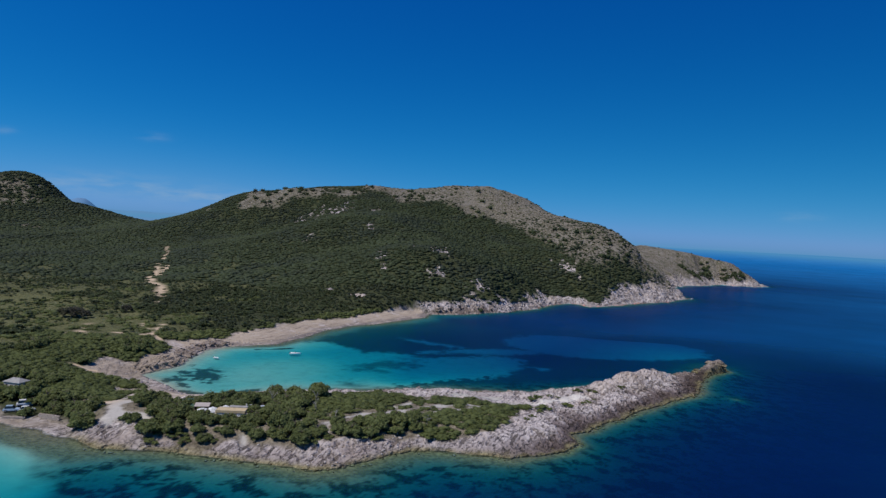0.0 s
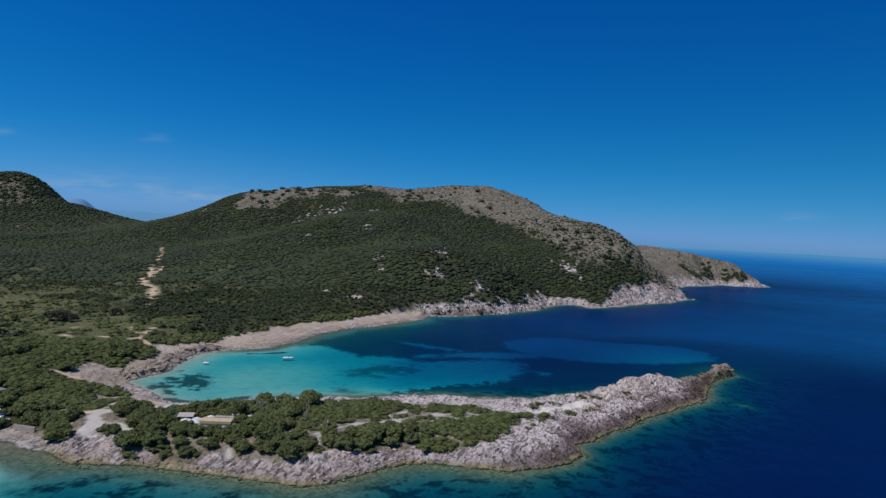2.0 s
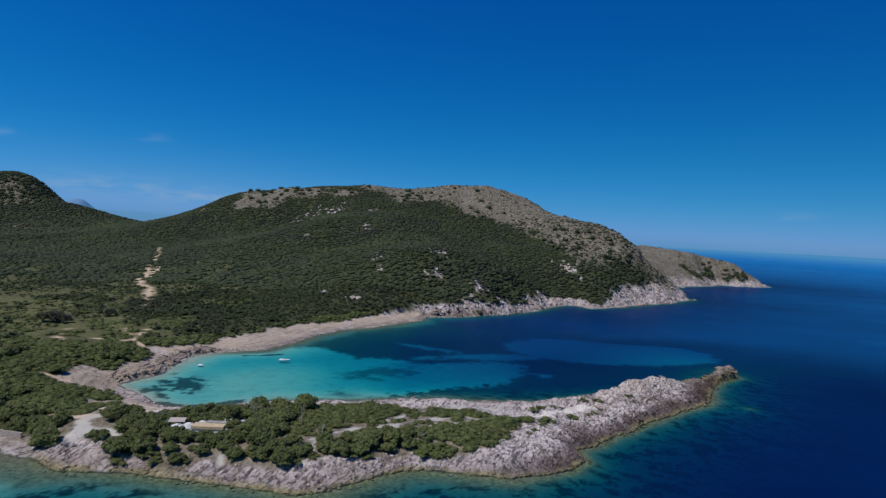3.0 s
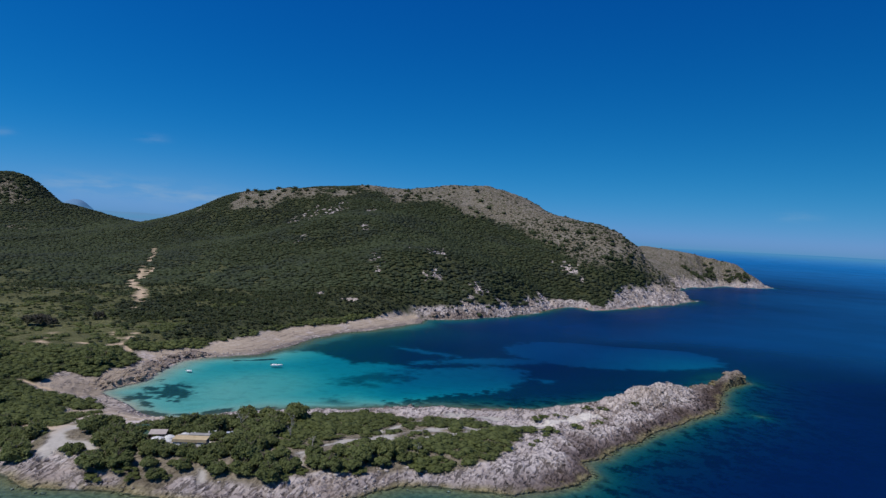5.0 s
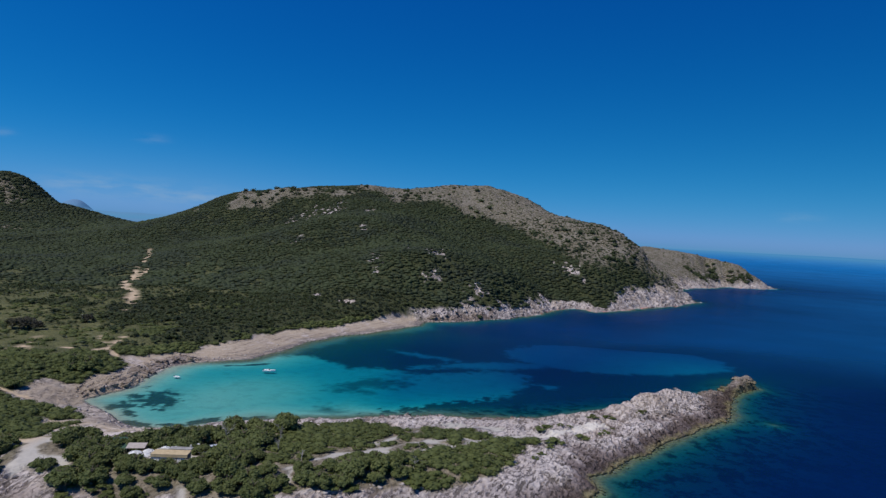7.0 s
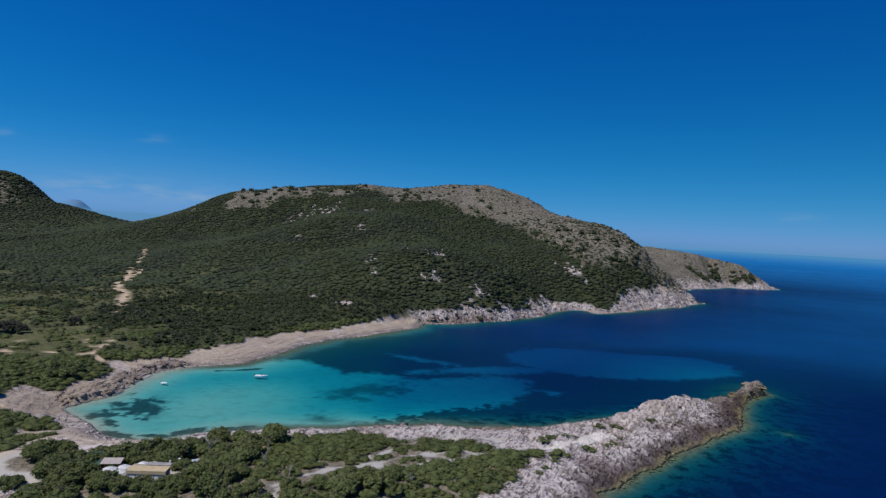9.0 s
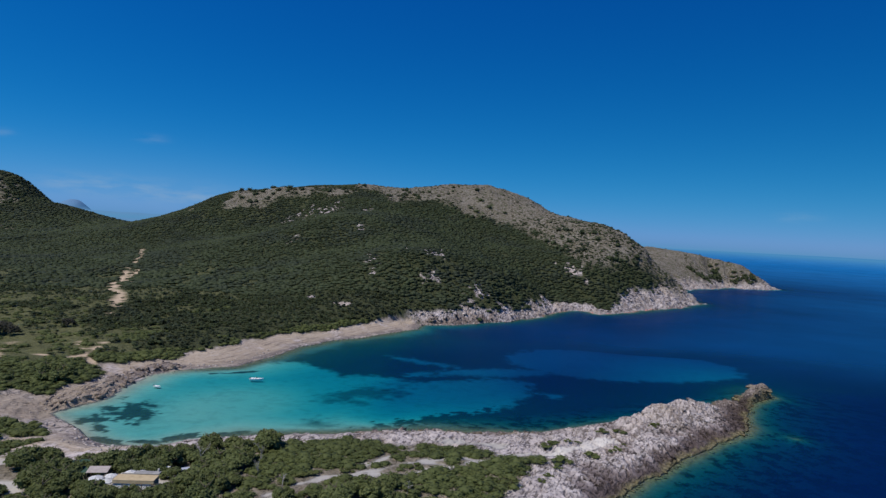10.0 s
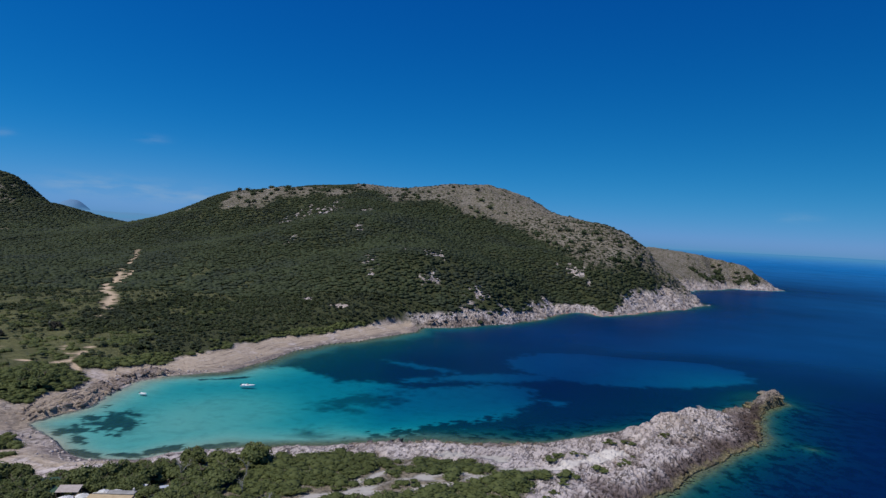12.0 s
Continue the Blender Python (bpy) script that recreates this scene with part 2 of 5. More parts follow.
# sandy tracks: centre line and half width
TRACKS = [([(-28, 188), (-21.5, 190), (-9.5, 193), (-1, 198.5), (7.7, 205), (13, 210), (16, 212)], 0.2), ([(-22, 191), (-15.6, 195), (-12, 199), (-7, 201.5), (-0.6, 200.5)], 0.0),
          ([(-20, 196), (-15.5, 203), (-11, 210), (-9, 214.3)], 0.3), ([(-7, 201.5), (3, 205.5)], 0.6), ([(-7, 186), (-5.5, 182.5)], 1.0),
          ([(-14, 214.5), (-5.5, 218), (0.4, 219.5), (8, 221.5), (15, 221)], 0.9), ([(14, 212.5), (22, 215.5), (29, 216.5), (34, 221), (40, 228)], 1.5), ([(36, 222), (42, 228), (47, 232)], 2.2), ([(3, 217), (12, 218), (20, 219)], 0.2),
          ([(-114, 186), (-102, 184.5), (-101, 177), (-98, 171.4)], 2.0), ([(-100, 174), (-95, 171.5), (-88.5, 170)], 2.0), ([(-98, 171), (-96, 166)], 1.5), ([(-36.5, 178), (-36.5, 170)], 0.5), ([(-57, 163.5), (-56, 160)], 0.6),
          ([(-75, 177), (-60, 178)], 1.4), ([(-38, 176), (-34, 182), (-28, 187)], 0.8),
          ([(-149, 277), (-146, 286), (-150, 302), (-153.5, 314)], 0.9), ([(-149, 279), (-160, 279)], 0.5),
          ([(-347, 707), (-320, 655), (-303, 615), (-293, 580)], 1.2), ([(-293, 580), (-277, 550), (-258, 508)], 2.5), ([(-280, 574), (-266, 540), (-254, 509)], 1.5), ([(-262, 510), (-244, 474), (-238, 468)], 2.2),
          ([(-238, 468), (-222, 447), (-206, 415)], 1.7), ([(-206, 415), (-198, 400)], 1.2), ([(-192, 384), (-188, 378)], 0.7), ([(-163, 309), (-147.5, 290), (-138, 279), (-130, 273.5)], 0.6),
          ([(-142, 222), (-132, 220)], 1.5), ([(-174, 259), (-174.5, 266), (-175, 278), (-185, 304)], 0.2), ([(-175, 278), (-161, 263.5), (-152, 266)], 0.1)]


def track_distance(x, y):
    best = np.full(x.shape, 1e9)
    for line, half in TRACKS:
        for (ax, ay), (bx, by) in zip(line, line[1:]):
            dx, dy = bx - ax, by - ay
            t = np.clip(((x - ax) * dx + (y - ay) * dy) / (dx * dx + dy * dy), 0, 1)
            best = np.minimum(best, np.hypot(x - ax - t * dx, y - ay - t * dy) - half)
    return best + (1.3 + 0.8 * smooth(380, 420, y)) * fbm(x, y, 6, 3)


OUTCROPS = [(-169, 652, 8), (-107, 680, 7), (-121, 805, 10), (-45, 581, 10), (-27, 568, 12), (-74, 548, 7), (-67, 519, 8), (-23, 518, 9), (-73, 647, 7), (-172, 832, 18), (-194, 822, 17), (-212, 815, 15), (108, 662, 12), (13, 508, 11), (-101, 466, 5), (-76, 448, 5)]


def outcrop(x, y):
    """Small pale rock faces among the trees."""
    m = np.zeros(x.shape)
    for cx, cy, rad in OUTCROPS:
        m = np.maximum(m, smooth(0.42, 0.65, ellipse(x, y, cx, cy, rad * 0.9, rad * 1.8, 10) + 0.9 * fbm(x, y, 7, 3)))
    return m


def bareness(x, y):
    """How bare of trees the upper slopes are."""
    edge = np.array([(-165, 960), (-134, 925), (-110, 866), (-98, 838), (-80, 864), (-52, 893), (-20, 868), (10, 862), (53, 832), (71, 783), (81, 748), (101, 722), (120, 690), (164, 695), (192, 705), (260, 735)], float)
    above = y - np.interp(x, edge[:, 0], edge[:, 1], left=1200)
    b = smooth(-16, 22, above + 20 * fbm(x, y, 45, 4))
    b = np.maximum(b, smooth(-0.1, 0.3, ellipse(x, y, -262, 925, 100, 60, 4) + 0.5 * fbm(x, y, 35, 4)))
    b = np.maximum(b, smooth(-0.1, 0.3, ellipse(x, y, -815, 1048, 62, 78, 0) + 0.8 * fbm(x, y, 40, 4)))
    for cx, cy, rx, ry in ((-770, 1050, 40, 30), (-718, 1052, 16, 16), (-742, 1010, 15, 18), (-621, 878, 17, 18), (-600, 905, 16, 8), (-552, 940, 26, 9)):
        b = np.maximum(b, smooth(0.05, 0.35, ellipse(x, y, cx, cy, rx, ry, 20) + 0.9 * fbm(x, y, 17, 4)))
    b = np.maximum(b, smooth(300, 330, x) * smooth(800, 900, y))
    return b


def glades(x, y):
    """Small grassy gaps in the open wood behind the cove."""
    return smooth(0.05, 0.4, fbm(x + 7, y - 3, 19, 3)) * smooth(-130, -165, x) * smooth(560, 470, y) * smooth(225, 260, y)


def meadow(x, y):
    """Grassy clearings behind the cove."""
    m = smooth(-0.4, 0.1, np.maximum(ellipse(x, y, -208, 302, 62, 36, -40), ellipse(x, y, -262, 372, 30, 14, 0)) + 0.7 * fbm(x, y, 22, 4))
    m = np.maximum(m, 0.6 * smooth(-0.1, 0.35, fbm(x, y, 26, 4)) * smooth(-175, -225, x) * smooth(640, 540, y))
    m = np.maximum(m, 0.8 * smooth(-0.1, 0.3, ellipse(x, y, -155, 354, 11, 9, 0) + 0.5 * fbm(x, y, 9, 3)))
    return np.maximum(m, 0.7 * glades(x, y))


def ledge_mask(x, y, d):
    """The brown rock ledge on the cove's western shore."""
    return np.exp(-((x + 118) / 16) ** 2) * smooth(231, 239, y) * smooth(304, 292, y) * smooth(0.8, 2.2, d + 0.8 * fbm(x, y, 5, 3)) * smooth(11, 7, d + 2 * fbm(x, y, 9, 3))


def terrain(x, y):
    """Heights and masks of the ground, sea bed included."""
    d = shore_distance(x, y)
    head = on_headland(x, y)
    far = smooth(425, 470, y)
    shelving = smooth(-4, 4, outline_distance(x, y, BEACH))
    slope = (0.17 + 0.55 * far + 0.13 * head) * (1 - shelving) + 0.10 * shelving
    shore = 0.25 + slope * np.maximum(d, 0)
    green = headland_green(x, y)
    spine = ridge_height(x, y)
    low = np.minimum(0.25 + slope * np.maximum(d, 0), 3.3 + 0.9 * smooth(0, 12, green) - 0.9 * smooth(28, 50, x) - 1.2 * smooth(84, 98, x) * smooth(123, 114, x))
    cliff = 0.2 + (0.85 + 1.4 * smooth(58, 70, x) + 1.2 * smooth(98, 118, x)) * np.maximum(d, 0)
    z_head = np.minimum(cliff, np.maximum(low, spine + 0.35 * low * smooth(0, 5, spine)))
    base = np.maximum(hill(x, y), 3.0)
    rise = shore + 0.004 * np.maximum(d, 0) ** 2
    z_main = np.minimum(rise, base) - np.log1p(np.exp(-0.35 * np.abs(rise - base))) / 0.35
    z = z_main * (1 - head) + z_head * head
    bare = bareness(x, y) * (1 - head)
    track = smooth(0.7, -0.4, track_distance(x, y))
    start = 16 + 5 * smooth(300, 410, y) * smooth(460, 420, y) - 5 * smooth(250, 275, y) * smooth(345, 325, y) - 5 * far + 11 * smooth(125, 175, x) - 10 * smooth(-103, -110, x) * smooth(203, 193, y)
    wood_main = smooth(-2, 3, d - start + 4 * fbm(x, y, 14, 4))
    room = open_ground(x, y)
    cove = smooth(-150, -144, x) * smooth(186, 190, y) * smooth(462, 452, y)
    wood_main = wood_main * (1 - cove) + cove * smooth(0.6, -0.6, room) * smooth(1.0, 2.5, d)
    beach = np.maximum(smooth(-2, 2, outline_distance(x, y, BEACH) + 2 * fbm(x, y, 9, 3)), smooth(0, 3, outline_distance(x, y, INNER_BEACH))) * (d > -0.5)
    wood = np.where(head > 0.5, smooth(-1, 1, green), wood_main)
    wood = wood * (1 - outcrop(x, y))
    rock = (1 - wood) * (d > -25)
    # relief: tilted beds and blocks on the bare rock, swells under the woods
    u, v = x * 0.37 - y * 0.93, x * 0.93 + y * 0.37
    seams = np.abs(fbm(u * 0.32 + 3 * fbm(x, y, 12, 2), v, 3.6, 4, 0.6))
    joints = np.abs(fbm(x + 50, y, 8, 4, 0.6))
    crack = np.maximum(1 - smooth(0.0, 0.10, seams), 0.8 * (1 - smooth(0.0, 0.05, joints)))
    crack = crack * rock * smooth(0.0, 2.0, d)
    lumps = fbm(u * 0.5, v, 7, 4, 0.55)
    amp = rock * smooth(0.0, 4.0, d) * (0.45 + 0.85 * head * smooth(10, 40, x) + (0.3 + 0.4 * smooth(10, -10, x)) * head + 0.9 * far) * (1 - 0.65 * beach)
    saw = v / 2.6 + 1.6 * fbm(u * 0.5, v, 9, 3)
    saw = saw - np.floor(saw)
    z = z + amp * (0.55 * lumps - 0.7 * crack + 0.45 * (saw * smooth(1.0, 0.8, saw) - 0.4))
    z = z + ledge_mask(x, y, d) * (1.3 + 0.8 * fbm(x, y, 6, 4))
    step = z / 0.9
    ledge = 0.9 * (np.floor(step) + smooth(0.55, 1.0, step - np.floor(step)))
    z = np.where(rock > 0.5, z + 0.55 * rock * (ledge - z) * (1 - 0.6 * head) * (1 - 0.7 * beach), z)
    z = z + smooth(30, 120, d) * (1 - head) * (1.4 * fbm(x, y, 70, 4) + bare * 2.0 * fbm(x, y, 28, 4))
    # sea bed
    depth = sea_depth(x, y, d)
    z = np.where(d > 0, np.maximum(z, 0.12), -0.25 - 0.16 * depth + np.clip(1.5 + d * 0.1, 0.0, 1.5) * 0.05 * fbm(x, y, 3.5, 3))
    return z, d, wood, rock, bare, track, depth, head, crack * (1 - 0.8 * beach), beach


def sea_depth(x, y, d):
    off = np.maximum(-d, 0)
    along = np.maximum((x + 100) * 0.78 + (y - 215) * 0.62, 0)
    bay = smooth(-8, 8, y - np.where(x < -90, 190, np.where(x < 130, 200 + (x + 90) * 0.58, 328)))
    shelf = 9 - 7.6 * smooth(0, 30, x)
    outer = 0.25 + 0.09 * np.minimum(off, shelf) + (0.20 + 0.09 * smooth(-60, 20, x)) * np.maximum(off - shelf, 0) + 0.003 * off ** 2
    outer = outer * (1 - 0.6 * smooth(-85, -110, x + 0.55 * (y - 150)))
    inner = np.minimum(0.15 + 0.14 * off, 1.1 + 0.038 * along + 0.00003 * along ** 2)
    inner = inner * (1 - 0.4 * smooth(0.0, 0.7, ellipse(x, y, -72, 252, 32, 44, -10)))
    inner = inner + smooth(400, 470, y) * (0.5 * off - 0.1 * np.minimum(off, 30)) + 2.4 * smooth(-37, -19, x + 3 * fbm(x, y, 14, 3)) * smooth(6, 20, off) + 3 * smooth(10, 45, x) * smooth(6, 22, off) - 1.5 * smooth(20, 90, x) * smooth(310, 370, y)
    reef = 1 - np.exp(-((x - 114) ** 2 + (y - 258) ** 2) / 30)
    outer = outer + 3.5 * smooth(15, 50, x) * smooth(1.5, 14, off)
    return np.minimum((outer * (1 - bay) + inner * bay) * (0.08 + 0.92 * reef), 95)


WEED_SPOTS = [(0, 257, 29, 5.5, 36), (-99.5, 239, 11.5, 4.6, -56), (-103, 235, 5, 1.2, 10), (-94, 212, 6, 2.2, -8), (-83, 213.5, 5.5, 1.8, 8), (-76, 218.5, 6, 2.8, 60), (-65, 223.5, 7, 2.0, 30), (-108, 232, 3, 1, -50), (-104, 243, 3, 0.9, 20), (-97, 293, 3.2, 1.2, 30), (-86, 299, 7, 1.3, 35),
              (-105, 229, 7, 3, 20), (-108, 240, 4, 3, 0), (-101, 222, 4, 2, -40), (-98, 246, 3, 2, 0)]
SAND_SPOTS = [(-82, 262, 44, 62, -12), (-9, 277, 57, 23, 50), (-42, 292, 26, 15, 40), (-15, 347, 19, 4.2, -22), (-15, 322, 9, 4, 45), (20, 337, 37, 8, 22), (88, 380, 63, 43, 10), (40, 300, 4.5, 3.5, 0)]


def seagrass(x, y, d):
    """Where the sea bed is dark with seagrass instead of sand."""
    n = fbm(x, y, 10, 5, 0.6) * 0.3
    sand = np.full(x.shape, -5.0)
    for spot in SAND_SPOTS:
        scale = min(spot[2], spot[3]) / 18
        sand = np.maximum(sand, ellipse(x, y, *spot) * scale + n * (0.5 if spot[3] > 10 else 0.25))
    sand = sand + 0.10 * fbm(x, y, 3, 3)
    weed = 1 - smooth(-0.12, 0.22, sand)
    cove_head = smooth(-84, -100, x + 3 * fbm(x, y, 12, 3)) * smooth(262, 240, y) * smooth(204, 210, y)
    weed = np.maximum(weed, 0.6 * cove_head * smooth(-0.05, 0.55, fbm(x * 1.2, y * 1.2, 6, 5, 0.65)))
    edge_mottle = smooth(-14, -3, d) * smooth(205, 212, y) * smooth(300, 270, y) * smooth(-75, -60, x) * smooth(60, 20, x)
    weed = np.maximum(weed, 0.55 * edge_mottle * smooth(-0.1, 0.4, fbm(x * 0.6 + y, y * 1.3, 5, 4, 0.65)))
    weed = np.maximum(weed, 0.16 * smooth(0.1, 0.7, fbm(x, y * 1.4, 3.2, 4, 0.7)))
    weed = np.maximum(weed, 0.75 * smooth(-0.35, 0.7, ellipse(x, y, -33, 280, 19, 8, 48) + 0.75 * fbm(x, y, 7, 4, 0.6)))
    # shallow rocky rim
    rim = smooth(-16, -5, d + 5 * fbm(x, y, 12, 3))
    weed = weed * (1 - 0.8 * rim * np.where(y < 300, smooth(95, 50, x), 0.3 * smooth(75, -35, x) * smooth(560, 420, y)))
    for spot in WEED_SPOTS:
        weed = np.maximum(weed, smooth(-0.06, 0.14, ellipse(x, y, *spot) + 0.7 * fbm(x * 1.1, y * 1.1, 3.2, 4, 0.7) * min(1, 0.4 + spot[3] / 6)) * smooth(0.3, -0.8, d))
    # the outer side: mottled bed, clean sand off the south beach
    outer = smooth(8, -8, y - np.where(x < -90, 190, np.where(x < 130, 200 + (x + 90) * 0.58, 328)))
    mottle = smooth(-0.2, 0.3, fbm(x, y * 1.3, 4.0, 5, 0.75) + 0.006 * (-d - 26)) * smooth(0, -6, d)
    clean = smooth(-6, 6, -(x + 98) - 0.62 * (y - 143) + 4 * fbm(x, y, 10, 3))
    base = 0.66 + 0.14 * smooth(-60, 20, x)
    mottle = (base + (1 - base) * mottle) * (1 - clean) * smooth(0, -4 + 3.4 * smooth(-10, 20, x), d)
    return 0.9 * weed * (1 - outer) + mottle * outer


# ---- materials ----
def shader(name):
    m = bpy.data.materials.new(name)
    m.use_nodes = True
    m.node_tree.nodes.clear()
    out = m.node_tree.nodes.new("ShaderNodeOutputMaterial")
    return m, m.node_tree, out


class Nodes:
    """Small helper for wiring node trees."""

    def __init__(self, tree):
        self.t = tree

    def put(self, socket, v):
        if isinstance(v, bpy.types.NodeSocket):
            self.t.links.new(v, socket)
        elif isinstance(v, tuple) and len(v) == 3 and socket.type == "RGBA":
            socket.default_value = (*v, 1)
        else:
            socket.default_value = v

    def math(self, op, a, b=0.0, c=0.0, clamp=False):
        n = self.t.nodes.new("ShaderNodeMath")
        n.operation, n.use_clamp = op, clamp
        for i, v in enumerate((a, b, c)):
            self.put(n.inputs[i], v)
        return n.outputs[0]

    def mix(self, fac, a, b, blend="MIX"):
        n = self.t.nodes.new("ShaderNodeMix")
        n.data_type, n.blend_type = "RGBA", blend
        self.put(n.inputs[0], fac)
        self.put(n.inputs[6], a)
        self.put(n.inputs[7], b)
        return n.outputs[2]

    def attr(self, name):
        n = self.t.nodes.new("ShaderNodeAttribute")
        n.attribute_name = name
        return n.outputs["Fac"]

    def noise(self, vec, scale, detail=4, rough=0.55):
        n = self.t.nodes.new("ShaderNodeTexNoise")
        self.put(n.inputs["Vector"], vec)
        n.inputs["Scale"].default_value, n.inputs["Detail"].default_value, n.inputs["Roughness"].default_value = scale, detail, rough
        return n.outputs["Fac"]

    def ramp(self, fac, lo, hi):
        n = self.t.nodes.new("ShaderNodeMapRange")
        self.put(n.inputs["Value"], fac)
        n.inputs["From Min"].default_value, n.inputs["From Max"].default_value = lo, hi
        return n.outputs[0]

    def place(self):
        n = self.t.nodes.new("ShaderNodeNewGeometry")
        return n.outputs["Position"]

    def xyz(self, vec):
        n = self.t.nodes.new("ShaderNodeSeparateXYZ")
        self.put(n.inputs[0], vec)
        return n.outputs

    def scale(self, vec, s, turn=0.0):
        """Turns about z by degrees, then stretches."""
        r = self.t.nodes.new("ShaderNodeVectorRotate")
        r.rotation_type = "Z_AXIS"
        self.put(r.inputs["Vector"], vec)
        r.inputs["Angle"].default_value = radians(turn)
        n = self.t.nodes.new("ShaderNodeMapping")
        self.t.links.new(r.outputs[0], n.inputs["Vector"])
        n.inputs["Scale"].default_value = s
        return n.outputs[0]

    def bump(self, height, strength, dist):
        n = self.t.nodes.new("ShaderNodeBump")
        self.put(n.inputs["Height"], height)
        n.inputs["Strength"].default_value, n.inputs["Distance"].default_value = strength, dist
        return n.outputs[0]

    def principled(self, colour, rough=0.8, normal=None, metal=0.0, spec=0.3):
        n = self.t.nodes.new("ShaderNodeBsdfPrincipled")
        self.put(n.inputs["Base Color"], colour)
        self.put(n.inputs["Roughness"], rough)
        n.inputs["Metallic"].default_value = metal
        n.inputs["Specular IOR Level"].default_value = spec
        if normal is not None:
            self.put(n.inputs["Normal"], normal)
        return n.outputs[0]


def ground_material():
    m, tree, out = shader("ground")
    k = Nodes(tree)
    p = k.place()
    z = k.xyz(p)[2]
    big, fine = k.noise(p, 0.05, 5), k.noise(p, 0.9, 6, 0.65)
    beds = k.noise(k.scale(p, (0.28, 1.0, 1.0), -68), 0.8, 6, 0.65)
    rock = k.mix(k.ramp(k.noise(p, 0.13, 5, 0.6), 0.35, 0.65), (0.53, 0.46, 0.442), (0.74, 0.665, 0.645))
    rock = k.mix(k.math("MULTIPLY", k.ramp(fine, 0.62, 0.36), 0.45), rock, (0.27, 0.23, 0.22))
    strata = k.scale(p, (0.24, 1.0, 0.7), -68)
    dash = k.math("MAXIMUM", k.ramp(k.noise(strata, 0.62, 4, 0.6), 0.42, 0.395), k.math("MULTIPLY", k.ramp(k.noise(strata, 1.4, 4, 0.6), 0.42, 0.39), 0.85))
    joint = k.math("ABSOLUTE", k.math("SUBTRACT", k.noise(k.scale(p, (0.8, 0.7, 0.8), -30), 0.33, 5, 0.65), 0.5))
    gap = k.math("MAXIMUM", dash, k.math("MULTIPLY", k.ramp(joint, 0.017, 0.005), k.ramp(k.noise(p, 0.22, 4), 0.42, 0.55)))
    bold = k.math("MULTIPLY", k.ramp(k.noise(k.scale(p, (0.3, 1.0, 0.8), 68), 0.2, 5, 0.65), 0.43, 0.36), k.attr("far"))
    gap = k.math("MAXIMUM", gap, bold)
    rock = k.mix(k.math("MULTIPLY", gap, 0.82), rock, (0.085, 0.072, 0.068))
    rock = k.mix(k.math("MULTIPLY", k.attr("crack"), 0.7), rock, (0.075, 0.065, 0.06))
    rock = k.mix(k.math("MULTIPLY", k.attr("ledge"), 0.95), rock, k.mix(k.ramp(fine, 0.35, 0.65), (0.115, 0.085, 0.066), (0.32, 0.25, 0.205)))
    rock = k.mix(k.math("MULTIPLY", k.attr("dark_rock"), 0.85), rock, k.mix(k.ramp(fine, 0.35, 0.65), (0.10, 0.08, 0.066), (0.27, 0.22, 0.185)))
    brown = k.math("MULTIPLY", k.ramp(k.noise(p, 0.035, 4), 0.41, 0.55), k.math("SUBTRACT", 1.0, k.math("MAXIMUM", k.attr("headland"), k.attr("far"))))
    rock = k.mix(brown, rock, k.mix(k.ramp(fine, 0.3, 0.7), (0.31, 0.25, 0.195), (0.50, 0.415, 0.335)))
    rock = k.mix(k.ramp(big, 0.45, 0.7), rock, k.mix(0.5, rock, (0.52, 0.42, 0.34)))
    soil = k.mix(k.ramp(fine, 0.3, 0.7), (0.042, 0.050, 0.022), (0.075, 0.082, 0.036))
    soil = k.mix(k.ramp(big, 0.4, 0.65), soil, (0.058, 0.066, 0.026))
    heath = k.mix(k.ramp(k.noise(p, 0.25, 6, 0.7), 0.35, 0.65), (0.085, 0.075, 0.048), (0.17, 0.148, 0.10))
    heath = k.mix(k.ramp(k.noise(p, 0.5, 6, 0.75), 0.47, 0.60), heath, (0.29, 0.255, 0.215))
    heath = k.mix(k.math("MULTIPLY", k.ramp(k.noise(k.scale(p, (1.6, 0.6, 1.0), 20), 0.035, 5, 0.65), 0.48, 0.62), 0.75), heath, k.mix(k.ramp(fine, 0.35, 0.6), (0.09, 0.082, 0.066), (0.35, 0.31, 0.255)))
    heath = k.mix(k.ramp(k.noise(p, 0.16, 5, 0.7), 0.54, 0.62), heath, (0.085, 0.09, 0.045))
    sand = k.mix(k.ramp(fine, 0.3, 0.7), (0.44, 0.325, 0.215), (0.58, 0.455, 0.325))
    soil = k.mix(k.math("MULTIPLY", k.attr("headland"), 0.8), soil, k.mix(k.ramp(fine, 0.35, 0.65), (0.19, 0.155, 0.11), (0.38, 0.32, 0.255)))
    high = k.ramp(k.math("ADD", k.attr("inland"), k.math("MULTIPLY", k.noise(k.scale(p, (0.35, 1.0, 1.0), -62), 0.12, 6, 0.65), 14.0)), 10.5, 15.0)
    lines = tree.nodes.new("ShaderNodeCombineXYZ")
    k.put(lines.inputs[0], k.attr("inland"))
    k.put(lines.inputs[1], k.math("MULTIPLY", k.xyz(p)[1], 0.07))
    band = k.noise(lines.outputs[0], 0.75, 4, 0.6)
    shingle = k.mix(high, k.mix(k.ramp(fine, 0.35, 0.65), (0.145, 0.12, 0.113), (0.30, 0.257, 0.243)), k.mix(k.ramp(fine, 0.3, 0.7), (0.39, 0.31, 0.235), (0.53, 0.437, 0.342)))
    shingle = k.mix(k.math("MULTIPLY", k.ramp(band, 0.46, 0.36), 0.6), shingle, (0.13, 0.108, 0.10))
